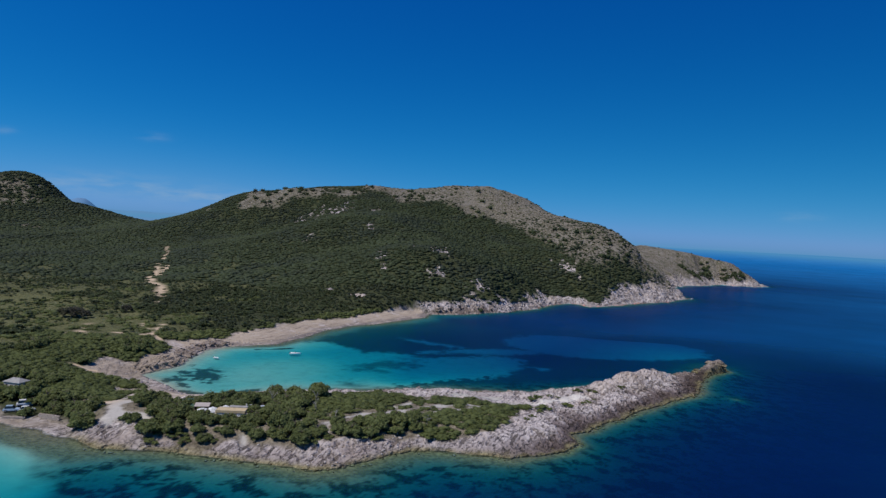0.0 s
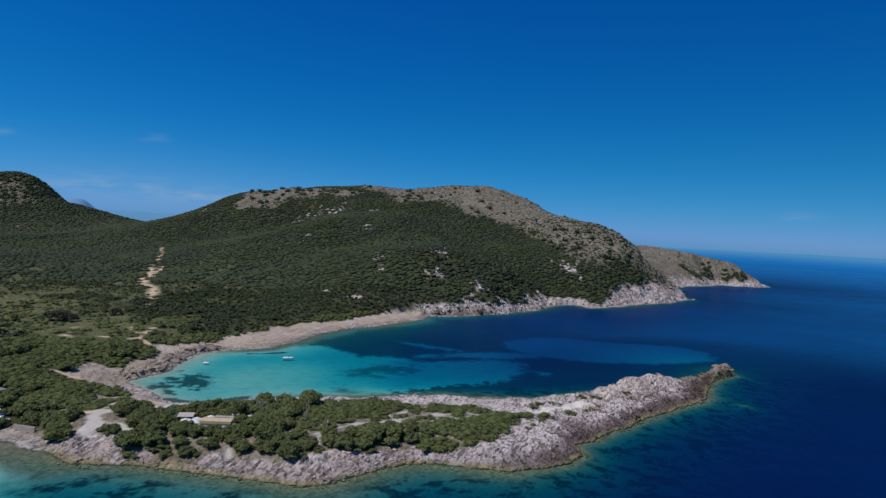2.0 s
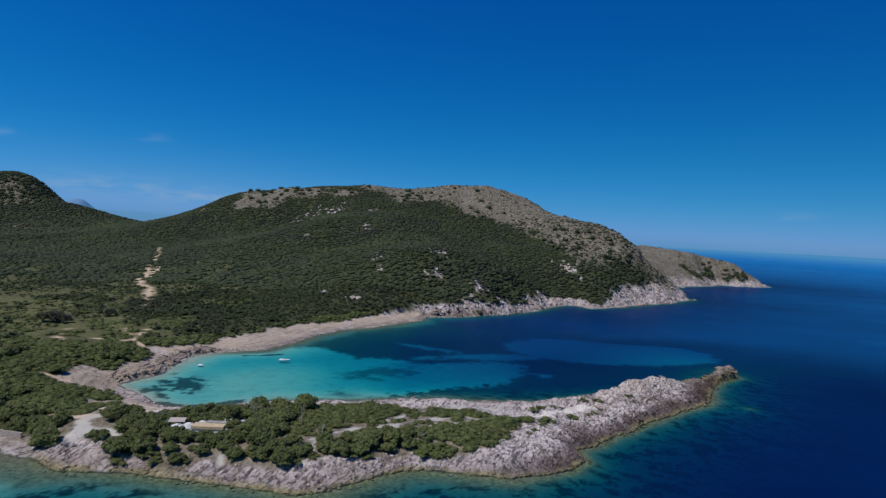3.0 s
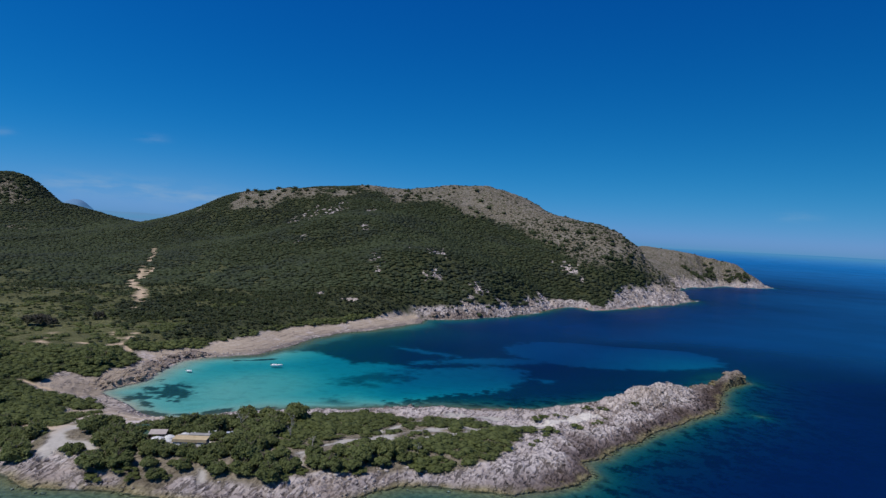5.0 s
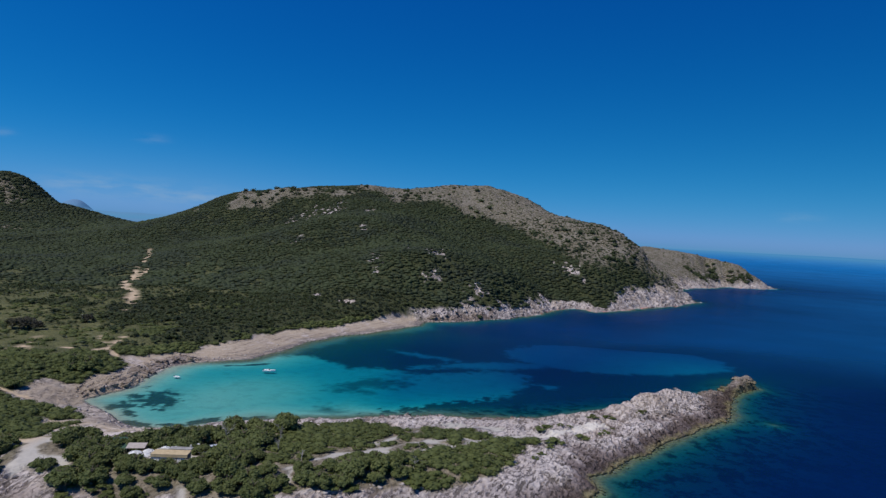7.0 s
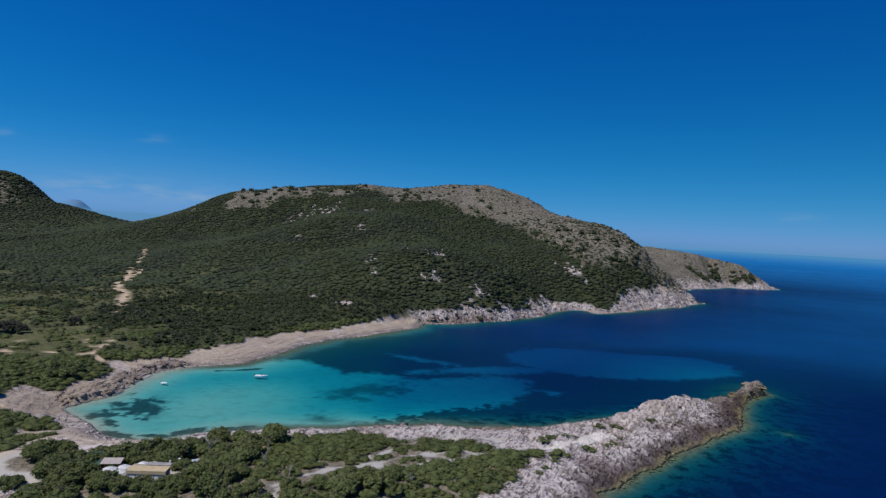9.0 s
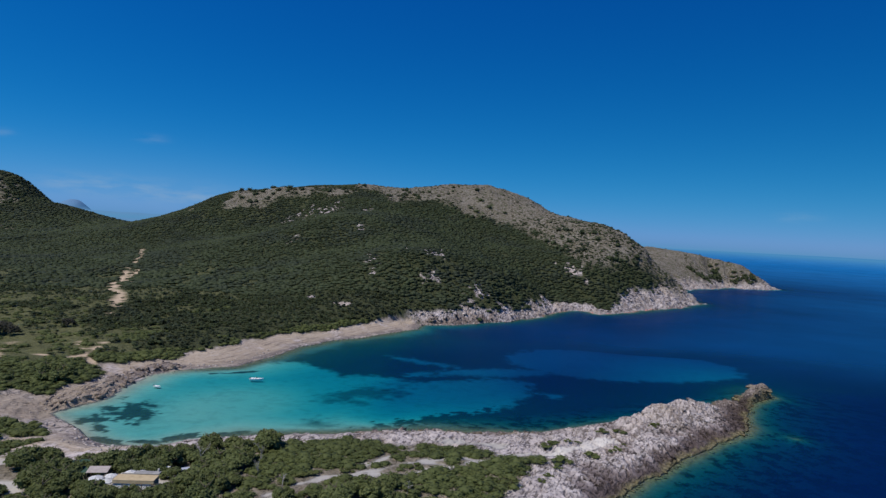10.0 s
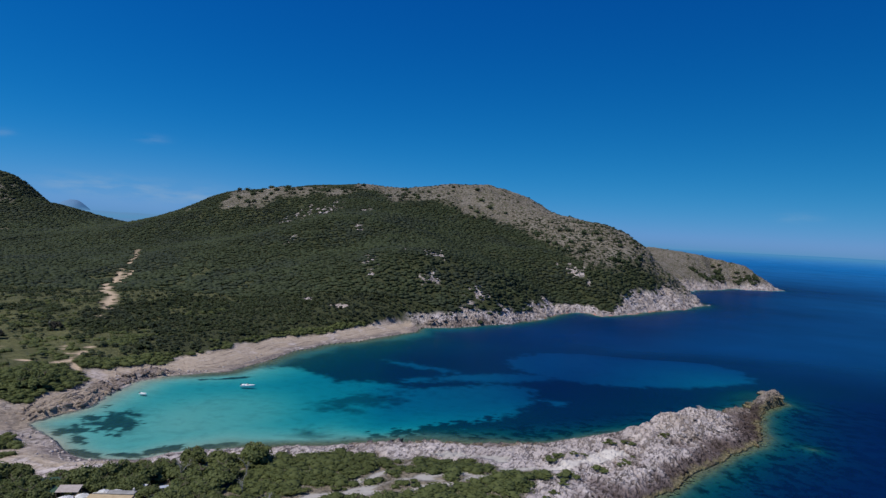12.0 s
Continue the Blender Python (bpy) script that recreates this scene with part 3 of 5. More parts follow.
    shingle = k.mix(k.math("MULTIPLY", k.ramp(band, 0.56, 0.66), 0.6), shingle, (0.56, 0.49, 0.44))
    rock = k.mix(k.math("MULTIPLY", k.attr("beach"), k.ramp(k.noise(p, 0.11, 5, 0.65), 0.36, 0.5)), rock, shingle)
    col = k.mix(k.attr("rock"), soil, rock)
    col = k.mix(k.attr("meadow"), col, k.mix(k.ramp(fine, 0.35, 0.65), (0.088, 0.098, 0.036), (0.185, 0.178, 0.078)))
    col = k.mix(k.attr("bare"), col, heath)
    sand = k.mix(k.attr("headland"), sand, k.mix(k.ramp(k.attr("outer"), 0.3, 0.65), k.mix(k.ramp(fine, 0.3, 0.7), (0.36, 0.335, 0.305), (0.46, 0.43, 0.395)), k.mix(k.ramp(fine, 0.3, 0.7), (0.51, 0.47, 0.43), (0.62, 0.575, 0.53))))
    col = k.mix(k.attr("track"), col, sand)
    # dark splash belt and ochre weed at the waterline, then the sea bed
    zz = k.math("ADD", z, k.math("MULTIPLY", k.math("SUBTRACT", k.noise(p, 0.35, 4), 0.5), 2.4))
    splash = k.math("MULTIPLY", k.ramp(zz, 3.0, 1.9), k.ramp(zz, -0.6, 0.3))
    col = k.mix(k.math("MULTIPLY", splash, k.attr("outer")), col, (0.42, 0.385, 0.385), "MULTIPLY")
    wet = k.math("MULTIPLY", k.ramp(zz, 1.9, 1.0), k.ramp(zz, -0.6, 0.3))
    col = k.mix(k.math("MULTIPLY", wet, k.attr("outer")), col, (0.54, 0.51, 0.505), "MULTIPLY")
    col = k.mix(k.math("MULTIPLY", k.ramp(zz, 0.55, 0.0), k.math("MULTIPLY", k.ramp(z, 0.9, 0.3), k.attr("outer"))), col, (0.19, 0.165, 0.08))
    col = k.mix(k.attr("shore_weed"), col, k.mix(k.ramp(fine, 0.38, 0.62), (0.15, 0.127, 0.062), (0.35, 0.30, 0.165)))
    bed = k.mix(k.ramp(fine, 0.3, 0.7), (0.40, 0.372, 0.30), (0.46, 0.427, 0.345))
    bed = k.mix(k.attr("weed"), bed, k.mix(k.ramp(fine, 0.4, 0.65), (0.008, 0.014, 0.012), (0.03, 0.045, 0.03)))
    bed = k.mix(k.math("MULTIPLY", k.ramp(k.attr("depth"), 1.25, 0.6), k.attr("rim")), bed, k.mix(k.ramp(fine, 0.35, 0.65), (0.075, 0.068, 0.04), (0.20, 0.165, 0.10)))
    bed = k.mix(k.attr("shore_weed"), bed, k.mix(k.ramp(fine, 0.38, 0.62), (0.085, 0.076, 0.035), (0.22, 0.19, 0.10)))
    col = k.mix(k.ramp(z, -0.05, -0.25), col, bed)
    bump = k.math("SUBTRACT", k.math("ADD", k.math("MULTIPLY", beds, 1.4), fine), k.math("MULTIPLY", gap, 0.6))
    flat = k.math("MAXIMUM", k.attr("track"), k.math("MULTIPLY", k.attr("beach"), 0.7))
    bump = k.bump(k.math("MULTIPLY", bump, k.math("MULTIPLY", k.math("SUBTRACT", 1.0, flat), k.ramp(z, -0.35, 0.0))), 1.0, 0.6)
    tree.links.new(k.principled(col, 0.9, bump, 0, 0.2), out.inputs[0])
    return m


def water_material():
    """Clear sea water: sand shows through, blue scatters back with depth."""
    m, tree, out = shader("sea_water")
    k = Nodes(tree)
    p = k.place()
    depth = k.attr("depth")

    def fade(rate):
        return k.math("EXPONENT", k.math("MULTIPLY", depth, -rate))

    clear = tree.nodes.new("ShaderNodeCombineColor")
    for i, rate in enumerate((0.60, 0.098, 0.054)):
        k.put(clear.inputs[i], fade(rate))
    scatter = tree.nodes.new("ShaderNodeCombineColor")
    tone = k.ramp(k.noise(p, 0.012, 3), 0.3, 0.7)
    # distance haze painted into the scatter colour, broken by a little wind ripple
    haze_chop = k.math("ADD", k.attr("offing"), k.math("MULTIPLY", k.math("SUBTRACT", k.noise(k.scale(p, (0.5, 1, 1), -15), 0.07, 6), 0.5), 0.045), clamp=True)
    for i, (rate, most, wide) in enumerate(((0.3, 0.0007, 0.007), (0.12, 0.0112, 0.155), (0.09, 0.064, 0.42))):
        level = k.math("MULTIPLY", k.math("MULTIPLY_ADD", tone, 0.3, 0.85), k.math("MULTIPLY_ADD", haze_chop, wide - most, most))
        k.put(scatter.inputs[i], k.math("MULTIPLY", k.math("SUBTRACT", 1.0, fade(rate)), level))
    ripple = k.math("ADD", k.noise(k.scale(p, (1, 1.6, 1), 20), 0.35, 4), k.math("MULTIPLY", k.noise(p, 1.6, 3), 0.35))
    normal = k.bump(ripple, 0.2, 0.5)
    through_ = tree.nodes.new("ShaderNodeBsdfTransparent")
    tree.links.new(clear.outputs[0], through_.inputs[0])
    diff = tree.nodes.new("ShaderNodeBsdfDiffuse")
    tree.links.new(scatter.outputs[0], diff.inputs[0])
    body = tree.nodes.new("ShaderNodeAddShader")
    tree.links.new(through_.outputs[0], body.inputs[0])
    tree.links.new(diff.outputs[0], body.inputs[1])
    gloss = tree.nodes.new("ShaderNodeBsdfGlossy")
    gloss.inputs["Roughness"].default_value = 0.16
    tree.links.new(normal, gloss.inputs["Normal"])
    fres = tree.nodes.new("ShaderNodeFresnel")
    fres.inputs["IOR"].default_value = 1.33
    tree.links.new(normal, fres.inputs["Normal"])
    mixer = tree.nodes.new("ShaderNodeMixShader")
    tree.links.new(k.math("MULTIPLY", fres.outputs[0], 0.17), mixer.inputs[0])
    tree.links.new(body.outputs[0], mixer.inputs[1])
    tree.links.new(gloss.outputs[0], mixer.inputs[2])
    tree.links.new(mixer.outputs[0], out.inputs[0])
    return m


def leaf_material(name, dark, light, patch=0.07):
    m, tree, out = shader(name)
    k = Nodes(tree)
    p = k.place()
    geo = tree.nodes.new("ShaderNodeNewGeometry")
    rnd = geo.outputs["Random Per Island"]
    col = k.mix(rnd, dark, light)
    own = tree.nodes.new("ShaderNodeObjectInfo").outputs["Random"]
    col = k.mix(k.math("MULTIPLY", own, 0.3), col, tuple(0.62 * v for v in dark)) if patch > 0.05 else col
    col = k.mix(k.math("MULTIPLY", k.ramp(own, 0.55, 1.0), 0.35), col, (0.20, 0.20, 0.062)) if patch > 0.05 else col
    col = k.mix(k.ramp(k.noise(p, patch, 3), 0.35, 0.65), col, k.mix(0.5, col, light))
    col = k.mix(k.ramp(k.noise(p, 0.018, 3), 0.4, 0.65), col, k.mix(0.5, col, tuple(0.6 * v for v in dark)))
    col = k.mix(k.math("MULTIPLY", k.ramp(k.noise(p, 0.022, 4, 0.6), 0.5, 0.62), 0.6), col, (0.062, 0.078, 0.055)) if patch < 0.05 else col
    glow = tree.nodes.new("ShaderNodeBsdfTranslucent")
    k.put(glow.inputs[0], k.mix(0.4, col, (0.12, 0.15, 0.03)))
    blend = tree.nodes.new("ShaderNodeMixShader")
    blend.inputs[0].default_value = 0.42
    tree.links.new(k.principled(col, 0.65, None, 0, 0.25), blend.inputs[1])
    tree.links.new(glow.outputs[0], blend.inputs[2])
    tree.links.new(blend.outputs[0], out.inputs[0])
    return m


def plain_material(name, a, b, scale=2.0, rough=0.7, spec=0.3, metal=0.0):
    m, tree, out = shader(name)
    k = Nodes(tree)
    n = k.noise(k.place(), scale, 5, 0.6)
    tree.links.new(k.principled(k.mix(k.ramp(n, 0.3, 0.7), a, b), rough, k.bump(n, 0.3, 0.05), metal, spec), out.inputs[0])
    return m


GROUND, WATER = ground_material(), water_material()
NEEDLES = leaf_material("pine_needles", (0.135, 0.166, 0.062), (0.228, 0.266, 0.098))
SCRUB = leaf_material("scrub_leaves", (0.115, 0.143, 0.048), (0.198, 0.230, 0.078))
FOREST = leaf_material("forest_needles", (0.070, 0.090, 0.041), (0.100, 0.125, 0.057), 0.03)
BARK = plain_material("bark", (0.10, 0.075, 0.055), (0.22, 0.18, 0.14), 3.0, 0.9)


# ---- ground and sea ----
def spaced(stretches):
    """Grid lines: (from, to, step) stretches joined end to end."""
    parts = [np.arange(a, b, s) for a, b, s in stretches]
    return np.concatenate(parts + [[stretches[-1][1]]])


def grid_mesh(name, xs, ys, zs, attrs, material):
    nx, ny = len(xs), len(ys)
    gx, gy = np.meshgrid(xs, ys)
    co = np.stack([gx, gy, zs], -1).reshape(-1, 3).astype(np.float32)
    i = np.arange(nx * ny).reshape(ny, nx)
    quads = np.stack([i[:-1, :-1], i[:-1, 1:], i[1:, 1:], i[1:, :-1]], -1).reshape(-1)
    me = bpy.data.meshes.new(name)
    me.vertices.add(len(co))
    me.vertices.foreach_set("co", co.ravel())
    me.loops.add(len(quads))
    me.loops.foreach_set("vertex_index", quads.astype(np.int32))
    me.polygons.add(len(quads) // 4)
    me.polygons.foreach_set("loop_start", np.arange(0, len(quads), 4, dtype=np.int32))
    me.update(calc_edges=True)
    me.polygons.foreach_set("use_smooth", np.ones(len(quads) // 4, bool))
    for key, values in attrs.items():
        a = me.attributes.new(key, "FLOAT", "POINT")
        a.data.foreach_set("value", np.ascontiguousarray(values, dtype=np.float32).ravel())
    me.materials.append(material)
    me.update()
    return me


gx = spaced([(-2300, -1000, 60), (-1000, -420, 7), (-420, -150, 3), (-150, -110, 1.2), (-110, 138, 0.65), (138, 280, 2.4), (280, 560, 4), (560, 900, 40)])
gy = spaced([(-100, 90, 10), (90, 112, 2), (112, 148, 0.9), (148, 326, 0.65), (326, 620, 2.4), (620, 1140, 6), (1140, 2300, 60)])
mx, my = np.meshgrid(gx, gy)
Z, D, WOOD, ROCK, BARE, TRACK, DEPTH, HEAD, CRACK, BEACH_SAND = terrain(mx, my)
DARK = HEAD * smooth(97, 112, mx + 5 * fbm(mx, my, 9, 3))
OUTER = 0.12 + (0.22 + 0.66 * smooth(0, 35, mx)) * HEAD * smooth(60, -4, my - 165 - np.maximum(mx, 0) * 1.1)
LEDGE = np.maximum(ledge_mask(mx, my, D), 0.85 * smooth(-30, -20, mx) * smooth(32, 20, mx) * smooth(224, 228, my) * smooth(8, 4, D + 2.5 * fbm(mx, my, 6, 3)) * (D > 0))
SHORE_WEED = HEAD * np.exp(-((D + 0.5 + 0.8 * fbm(mx, my, 4, 3)) / (1.5 + 0.3 * smooth(5, -40, mx))) ** 2) * smooth(6, -6, my - 186 - 0.95 * np.maximum(mx + 20, 0)) * smooth(-0.5, 0.2, fbm(mx, my, 9, 3) + 0.2)
SHORE_WEED = np.maximum(SHORE_WEED, 0.7 * smooth(-24, -12, mx) * smooth(30, 20, mx) * smooth(224, 228, my) * smooth(255, 250, my) * smooth(6.5, 3.0, D + 2.5 * fbm(mx, my, 6, 3)) * smooth(-3, 0, D) * smooth(-0.4, 0.2, fbm(mx, my, 4, 3) + 0.1))
ground = tagged(new("ground", grid_mesh("ground", gx, gy, Z, {
    "rock": ROCK, "far": smooth(425, 470, my), "bare": BARE * smooth(7, 20, D + 5 * fbm(mx, my, 20, 4)), "track": TRACK * (D > 0), "weed": seagrass(mx, my, D), "meadow": meadow(mx, my) * (D > 8) * (1 - HEAD),
    "crack": CRACK, "depth": DEPTH, "headland": HEAD, "dark_rock": DARK, "rim": np.maximum(smooth(-15, -8 + 4 * smooth(0, 30, mx), D) * (1 - 0.75 * smooth(-55, -70, mx) * smooth(195, 205, my) * smooth(300, 285, my)), np.exp(-((mx - 114) ** 2 + (my - 258) ** 2) / 16)), "outer": OUTER, "ledge": LEDGE, "beach": BEACH_SAND, "shore_weed": SHORE_WEED, "inland": np.clip(D, -5, 30)}, GROUND)),
    "pale rocky coast, wooded hills and sandy sea bed", "ground", kind="structure")


ground.data.polygons.foreach_set("use_smooth", ((ROCK < 0.5) | (BEACH_SAND > 0.5))[:-1, :-1].ravel())


def sample(values, x, y):
    """Bilinear look-up in a field on the ground's grid."""
    i = np.clip(np.searchsorted(gx, x) - 1, 0, len(gx) - 2)
    j = np.clip(np.searchsorted(gy, y) - 1, 0, len(gy) - 2)
    u = (x - gx[i]) / (gx[i + 1] - gx[i])
    v = (y - gy[j]) / (gy[j + 1] - gy[j])
    return (values[j, i] * (1 - u) + values[j, i + 1] * u) * (1 - v) + (values[j + 1, i] * (1 - u) + values[j + 1, i + 1] * u) * v


wx = spaced([(-4600, -600, 400), (-600, -180, 30), (-180, 180, 2), (180, 600, 8), (600, 4600, 200)])
wy = spaced([(-1500, 0, 150), (0, 90, 10), (90, 460, 2.4), (460, 1200, 10), (1200, 4900, 75)])
sx, sy = np.meshgrid(wx, wy)
sd = shore_distance(sx, sy)
far_rise = np.clip((np.hypot(sx, sy) - 700) / 4100, 0, 1.2)
# offing weights the painted haze: grows with distance from shore, lifted in the bay
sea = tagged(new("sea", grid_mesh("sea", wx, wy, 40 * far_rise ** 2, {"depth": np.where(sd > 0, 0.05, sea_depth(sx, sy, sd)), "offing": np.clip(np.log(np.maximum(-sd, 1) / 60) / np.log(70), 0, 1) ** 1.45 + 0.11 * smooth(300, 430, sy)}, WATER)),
             "clear sea, turquoise over sand and deep blue offshore", "sea", kind="structure")


# ---- woods ----
def soup(name, verts, faces, material, smooth_faces=False):
    me = bpy.data.meshes.new(name)
    me.vertices.add(len(verts))
    me.vertices.foreach_set("co", np.ascontiguousarray(verts, np.float32).ravel())
    me.loops.add(faces.size)
    me.loops.foreach_set("vertex_index", np.ascontiguousarray(faces, np.int32).ravel())
    me.polygons.add(len(faces))
    me.polygons.foreach_set("loop_start", np.arange(0, faces.size, 3, dtype=np.int32))
    me.update(calc_edges=True)
    if smooth_faces:
        me.polygons.foreach_set("use_smooth", np.ones(len(faces), bool))
    me.materials.append(material)
    return me


def ball(subdivisions):
    bm = bmesh.new()
    bmesh.ops.create_icosphere(bm, subdivisions=subdivisions, radius=1)
    v = np.array([p.co[:] for p in bm.verts])
    f = np.array([[p.index for p in q.verts] for q in bm.faces])
    bm.free()
    return v, f


BALL1, BALL2 = ball(1), ball(2)


def tufts(centres, normals, size, r):
    """Small leaf triangles round the given points."""
    normals = normals + np.array([0, 0, 1.1])
    normals = normals / np.linalg.norm(normals, axis=1, keepdims=True)
    n = len(centres)
    a = r.normal(size=(n, 3))
    a -= normals * (a * normals).sum(1, keepdims=True) * 0.6
    a /= np.linalg.norm(a, axis=1, keepdims=True)
    b = np.cross(a, normals + 0.5 * r.normal(size=(n, 3)))
    b /= np.linalg.norm(b, axis=1, keepdims=True) + 1e-6
    s = size * r.uniform(0.6, 1.4, (n, 1))
    v = np.stack([centres + a * s, centres - a * s * 0.5 + b * s * 0.85, centres - a * s * 0.5 - b * s * 0.85], 1).reshape(-1, 3)
    return v, np.arange(3 * n).reshape(-1, 3)


def crown(r, lobes, leaves, core, flat=0.62, leaf=0.09, bulk=0.9):
    """A crown of unit half-width round (0, 0, 0): lobed mass under loose leaf clumps."""
    vs, fs, k = [], [], 0
    bv, bf = core
    for i in range(lobes):
        if lobes == 1:
            c, rad = np.zeros(3), 0.85
        else:
            ang, out = r.uniform(0, 6.283), 0.74 * math.sqrt(r.random())
            c = np.array([math.cos(ang) * out, math.sin(ang) * out, 0.42 * (1 - 1.5 * out * out) + r.uniform(-0.25, 0.10)])
            rad = r.uniform(0.2, 0.34)
        v = bv * (1 + 0.16 * r.normal(size=(len(bv), 1))).clip(0.6, 1.4) * rad * np.array([1, 1, flat + 0.1]) * bulk + c
        vs.append(v), fs.append(bf + k)
        k += len(v)
        n = leaves // lobes
        d = r.normal(size=(n, 3))
        d[:, 2] = np.abs(d[:, 2]) * 1.1 - 0.35
        d /= np.linalg.norm(d, axis=1, keepdims=True)
        pts = d * rad * r.uniform(0.85, 1.2, (n, 1)) * np.array([1, 1, flat + 0.1]) + c
        tv, tf = tufts(pts, d, leaf, r)
        vs.append(tv), fs.append(tf + k)
        k += len(tv)
    return np.concatenate(vs), np.concatenate(fs)


def scatter(x0, x1, y0, y1, step, r):
    """Jittered points on a rectangle."""
    x, y = np.meshgrid(np.arange(x0, x1, step), np.arange(y0, y1, step))
    x[::2] += step / 2
    return (x + r.uniform(-0.42, 0.42, x.shape) * step).ravel(), (y + r.uniform(-0.42, 0.42, y.shape) * step).ravel()


def merge(kinds, spots, r):
    """Copies of the crown meshes at (x, y, z, width, height), in one vertex and face list."""
    vs, fs, k = [], [], 0
    pick = r.integers(0, len(kinds), len(spots))
    for which, (v, f) in enumerate(kinds):
        s = spots[pick == which]
        if not len(s):
            continue
        a = r.uniform(0, 6.283, len(s))
        c, n = np.cos(a)[:, None], np.sin(a)[:, None]
        w, h = s[:, 3:4], s[:, 4:5]
        x = (v[None, :, 0] * c - v[None, :, 1] * n) * w + s[:, 0:1]
        y = (v[None, :, 0] * n + v[None, :, 1] * c) * w + s[:, 1:2]
        z = v[None, :, 2] * h + s[:, 2:3]
        vs.append(np.stack([x, y, z], -1).reshape(-1, 3))
        fs.append((f[None] + (np.arange(len(s)) * len(v))[:, None, None]).reshape(-1, 3) + k)
        k += len(s) * len(v)
    return np.concatenate(vs), np.concatenate(fs)


def strewn(x0, x1, y0, y1, step, r):
    """Loose random points on a rectangle, about one to a square of the given side."""
    n = int((x1 - x0) * (y1 - y0) / step ** 2)
    return r.uniform(x0, x1, n), r.uniform(y0, y1, n)


def tree_sites(x, y, r):
    """Which of the points carry a tree of the woods."""
    wood, bare, track = sample(WOOD, x, y), sample(BARE, x, y), sample(TRACK, x, y)
    wood = np.maximum(wood, 0.72 * outcrop(x, y))
    grass = meadow(x, y)
    chance = wood * (1 - (0.93 - 0.75 * (x < -500) - 0.3 * ((x > 60) & (y < 850))) * bare) * (1 - 0.92 * grass) * ((track < 0.2) | (y > 390) & (r.random(len(x)) < 0.04)) * (track_distance(x, y) > np.where(y > 390, -9, 0.3))
    chance *= 1 - 0.5 * smooth(-0.05, 0.3, fbm(x, y, 26, 4)) * smooth(620, 540, y) * smooth(-175, -225, x)
    return r.random(len(x)) < chance


def woods(name, label, step, box, width, core, leaves, lobes, r, keep):
    x, y = strewn(*box, step, r)
    ok = keep(x, y) & tree_sites(x, y, r)
    x, y = x[ok], y[ok]
    w = width * r.uniform(0.65, 1.35, len(x)) * (1 + 0.45 * r.random(len(x)) ** 3 * ((x < -130) & (y < 560))) * (1 - 0.35 * sample(BARE, x, y))
    h = w * r.uniform(0.42, 0.58, len(x)) * np.where(y > 480, 0.82, 1.15)
    z = sample(Z, x, y) + h * r.uniform(0.12, 0.4, len(x))
    kinds = [crown(r, lobes, leaves, core, 0.75, 0.17 if lobes > 1 else 0.22) for _ in range(12)]
    v, f = merge(kinds, np.stack([x, y, z, w, h], 1), r)
    ob = tagged(new(name, soup(name, v, f, FOREST, True)), label, "forest", kind="stuff")
    print(name, len(x), len(f))
    return ob


wr = np.random.default_rng(21)


def NEAR(x, y):
    """The headland and its root, planted tree by tree."""
    return (y < 262) & (x > -165)


def LOW(x, y):
    """Where low scrub stands in place of trees."""
    cove = (x > -185) & (y < 345) & (y > 188) & (x < -97) & (fbm(x, y, 22, 3) < 0.05)
    return cove | ((x > -46) & (y < 262) & (y > np.interp(x, [p[0] for p in FRONT_EDGE], [p[1] for p in FRONT_EDGE]) + 13)) | ((x > -10) & (y < 262)) | ((sample(D, x, y) < 24) & (y > 262) & (y < 430))


woods("cove_woods", "dense green pine wood behind the cove", 2.9, (-420, 0, 150, 480), 2.7, BALL1, 44, 2, wr, lambda x, y: ~NEAR(x, y) & (y < 480) & ~LOW(x, y))
woods("hillside_woods", "dark green pine forest on the hillside", 2.65, (-520, 290, 480, 1010), 2.75, BALL1, 6, 1, wr, lambda x, y: y >= 480)
woods("western_woods", "pine forest on the western slopes", 3.8, (-960, -520, 380, 1180), 3.6, BALL1, 6, 1, wr, lambda x, y: y > 380)


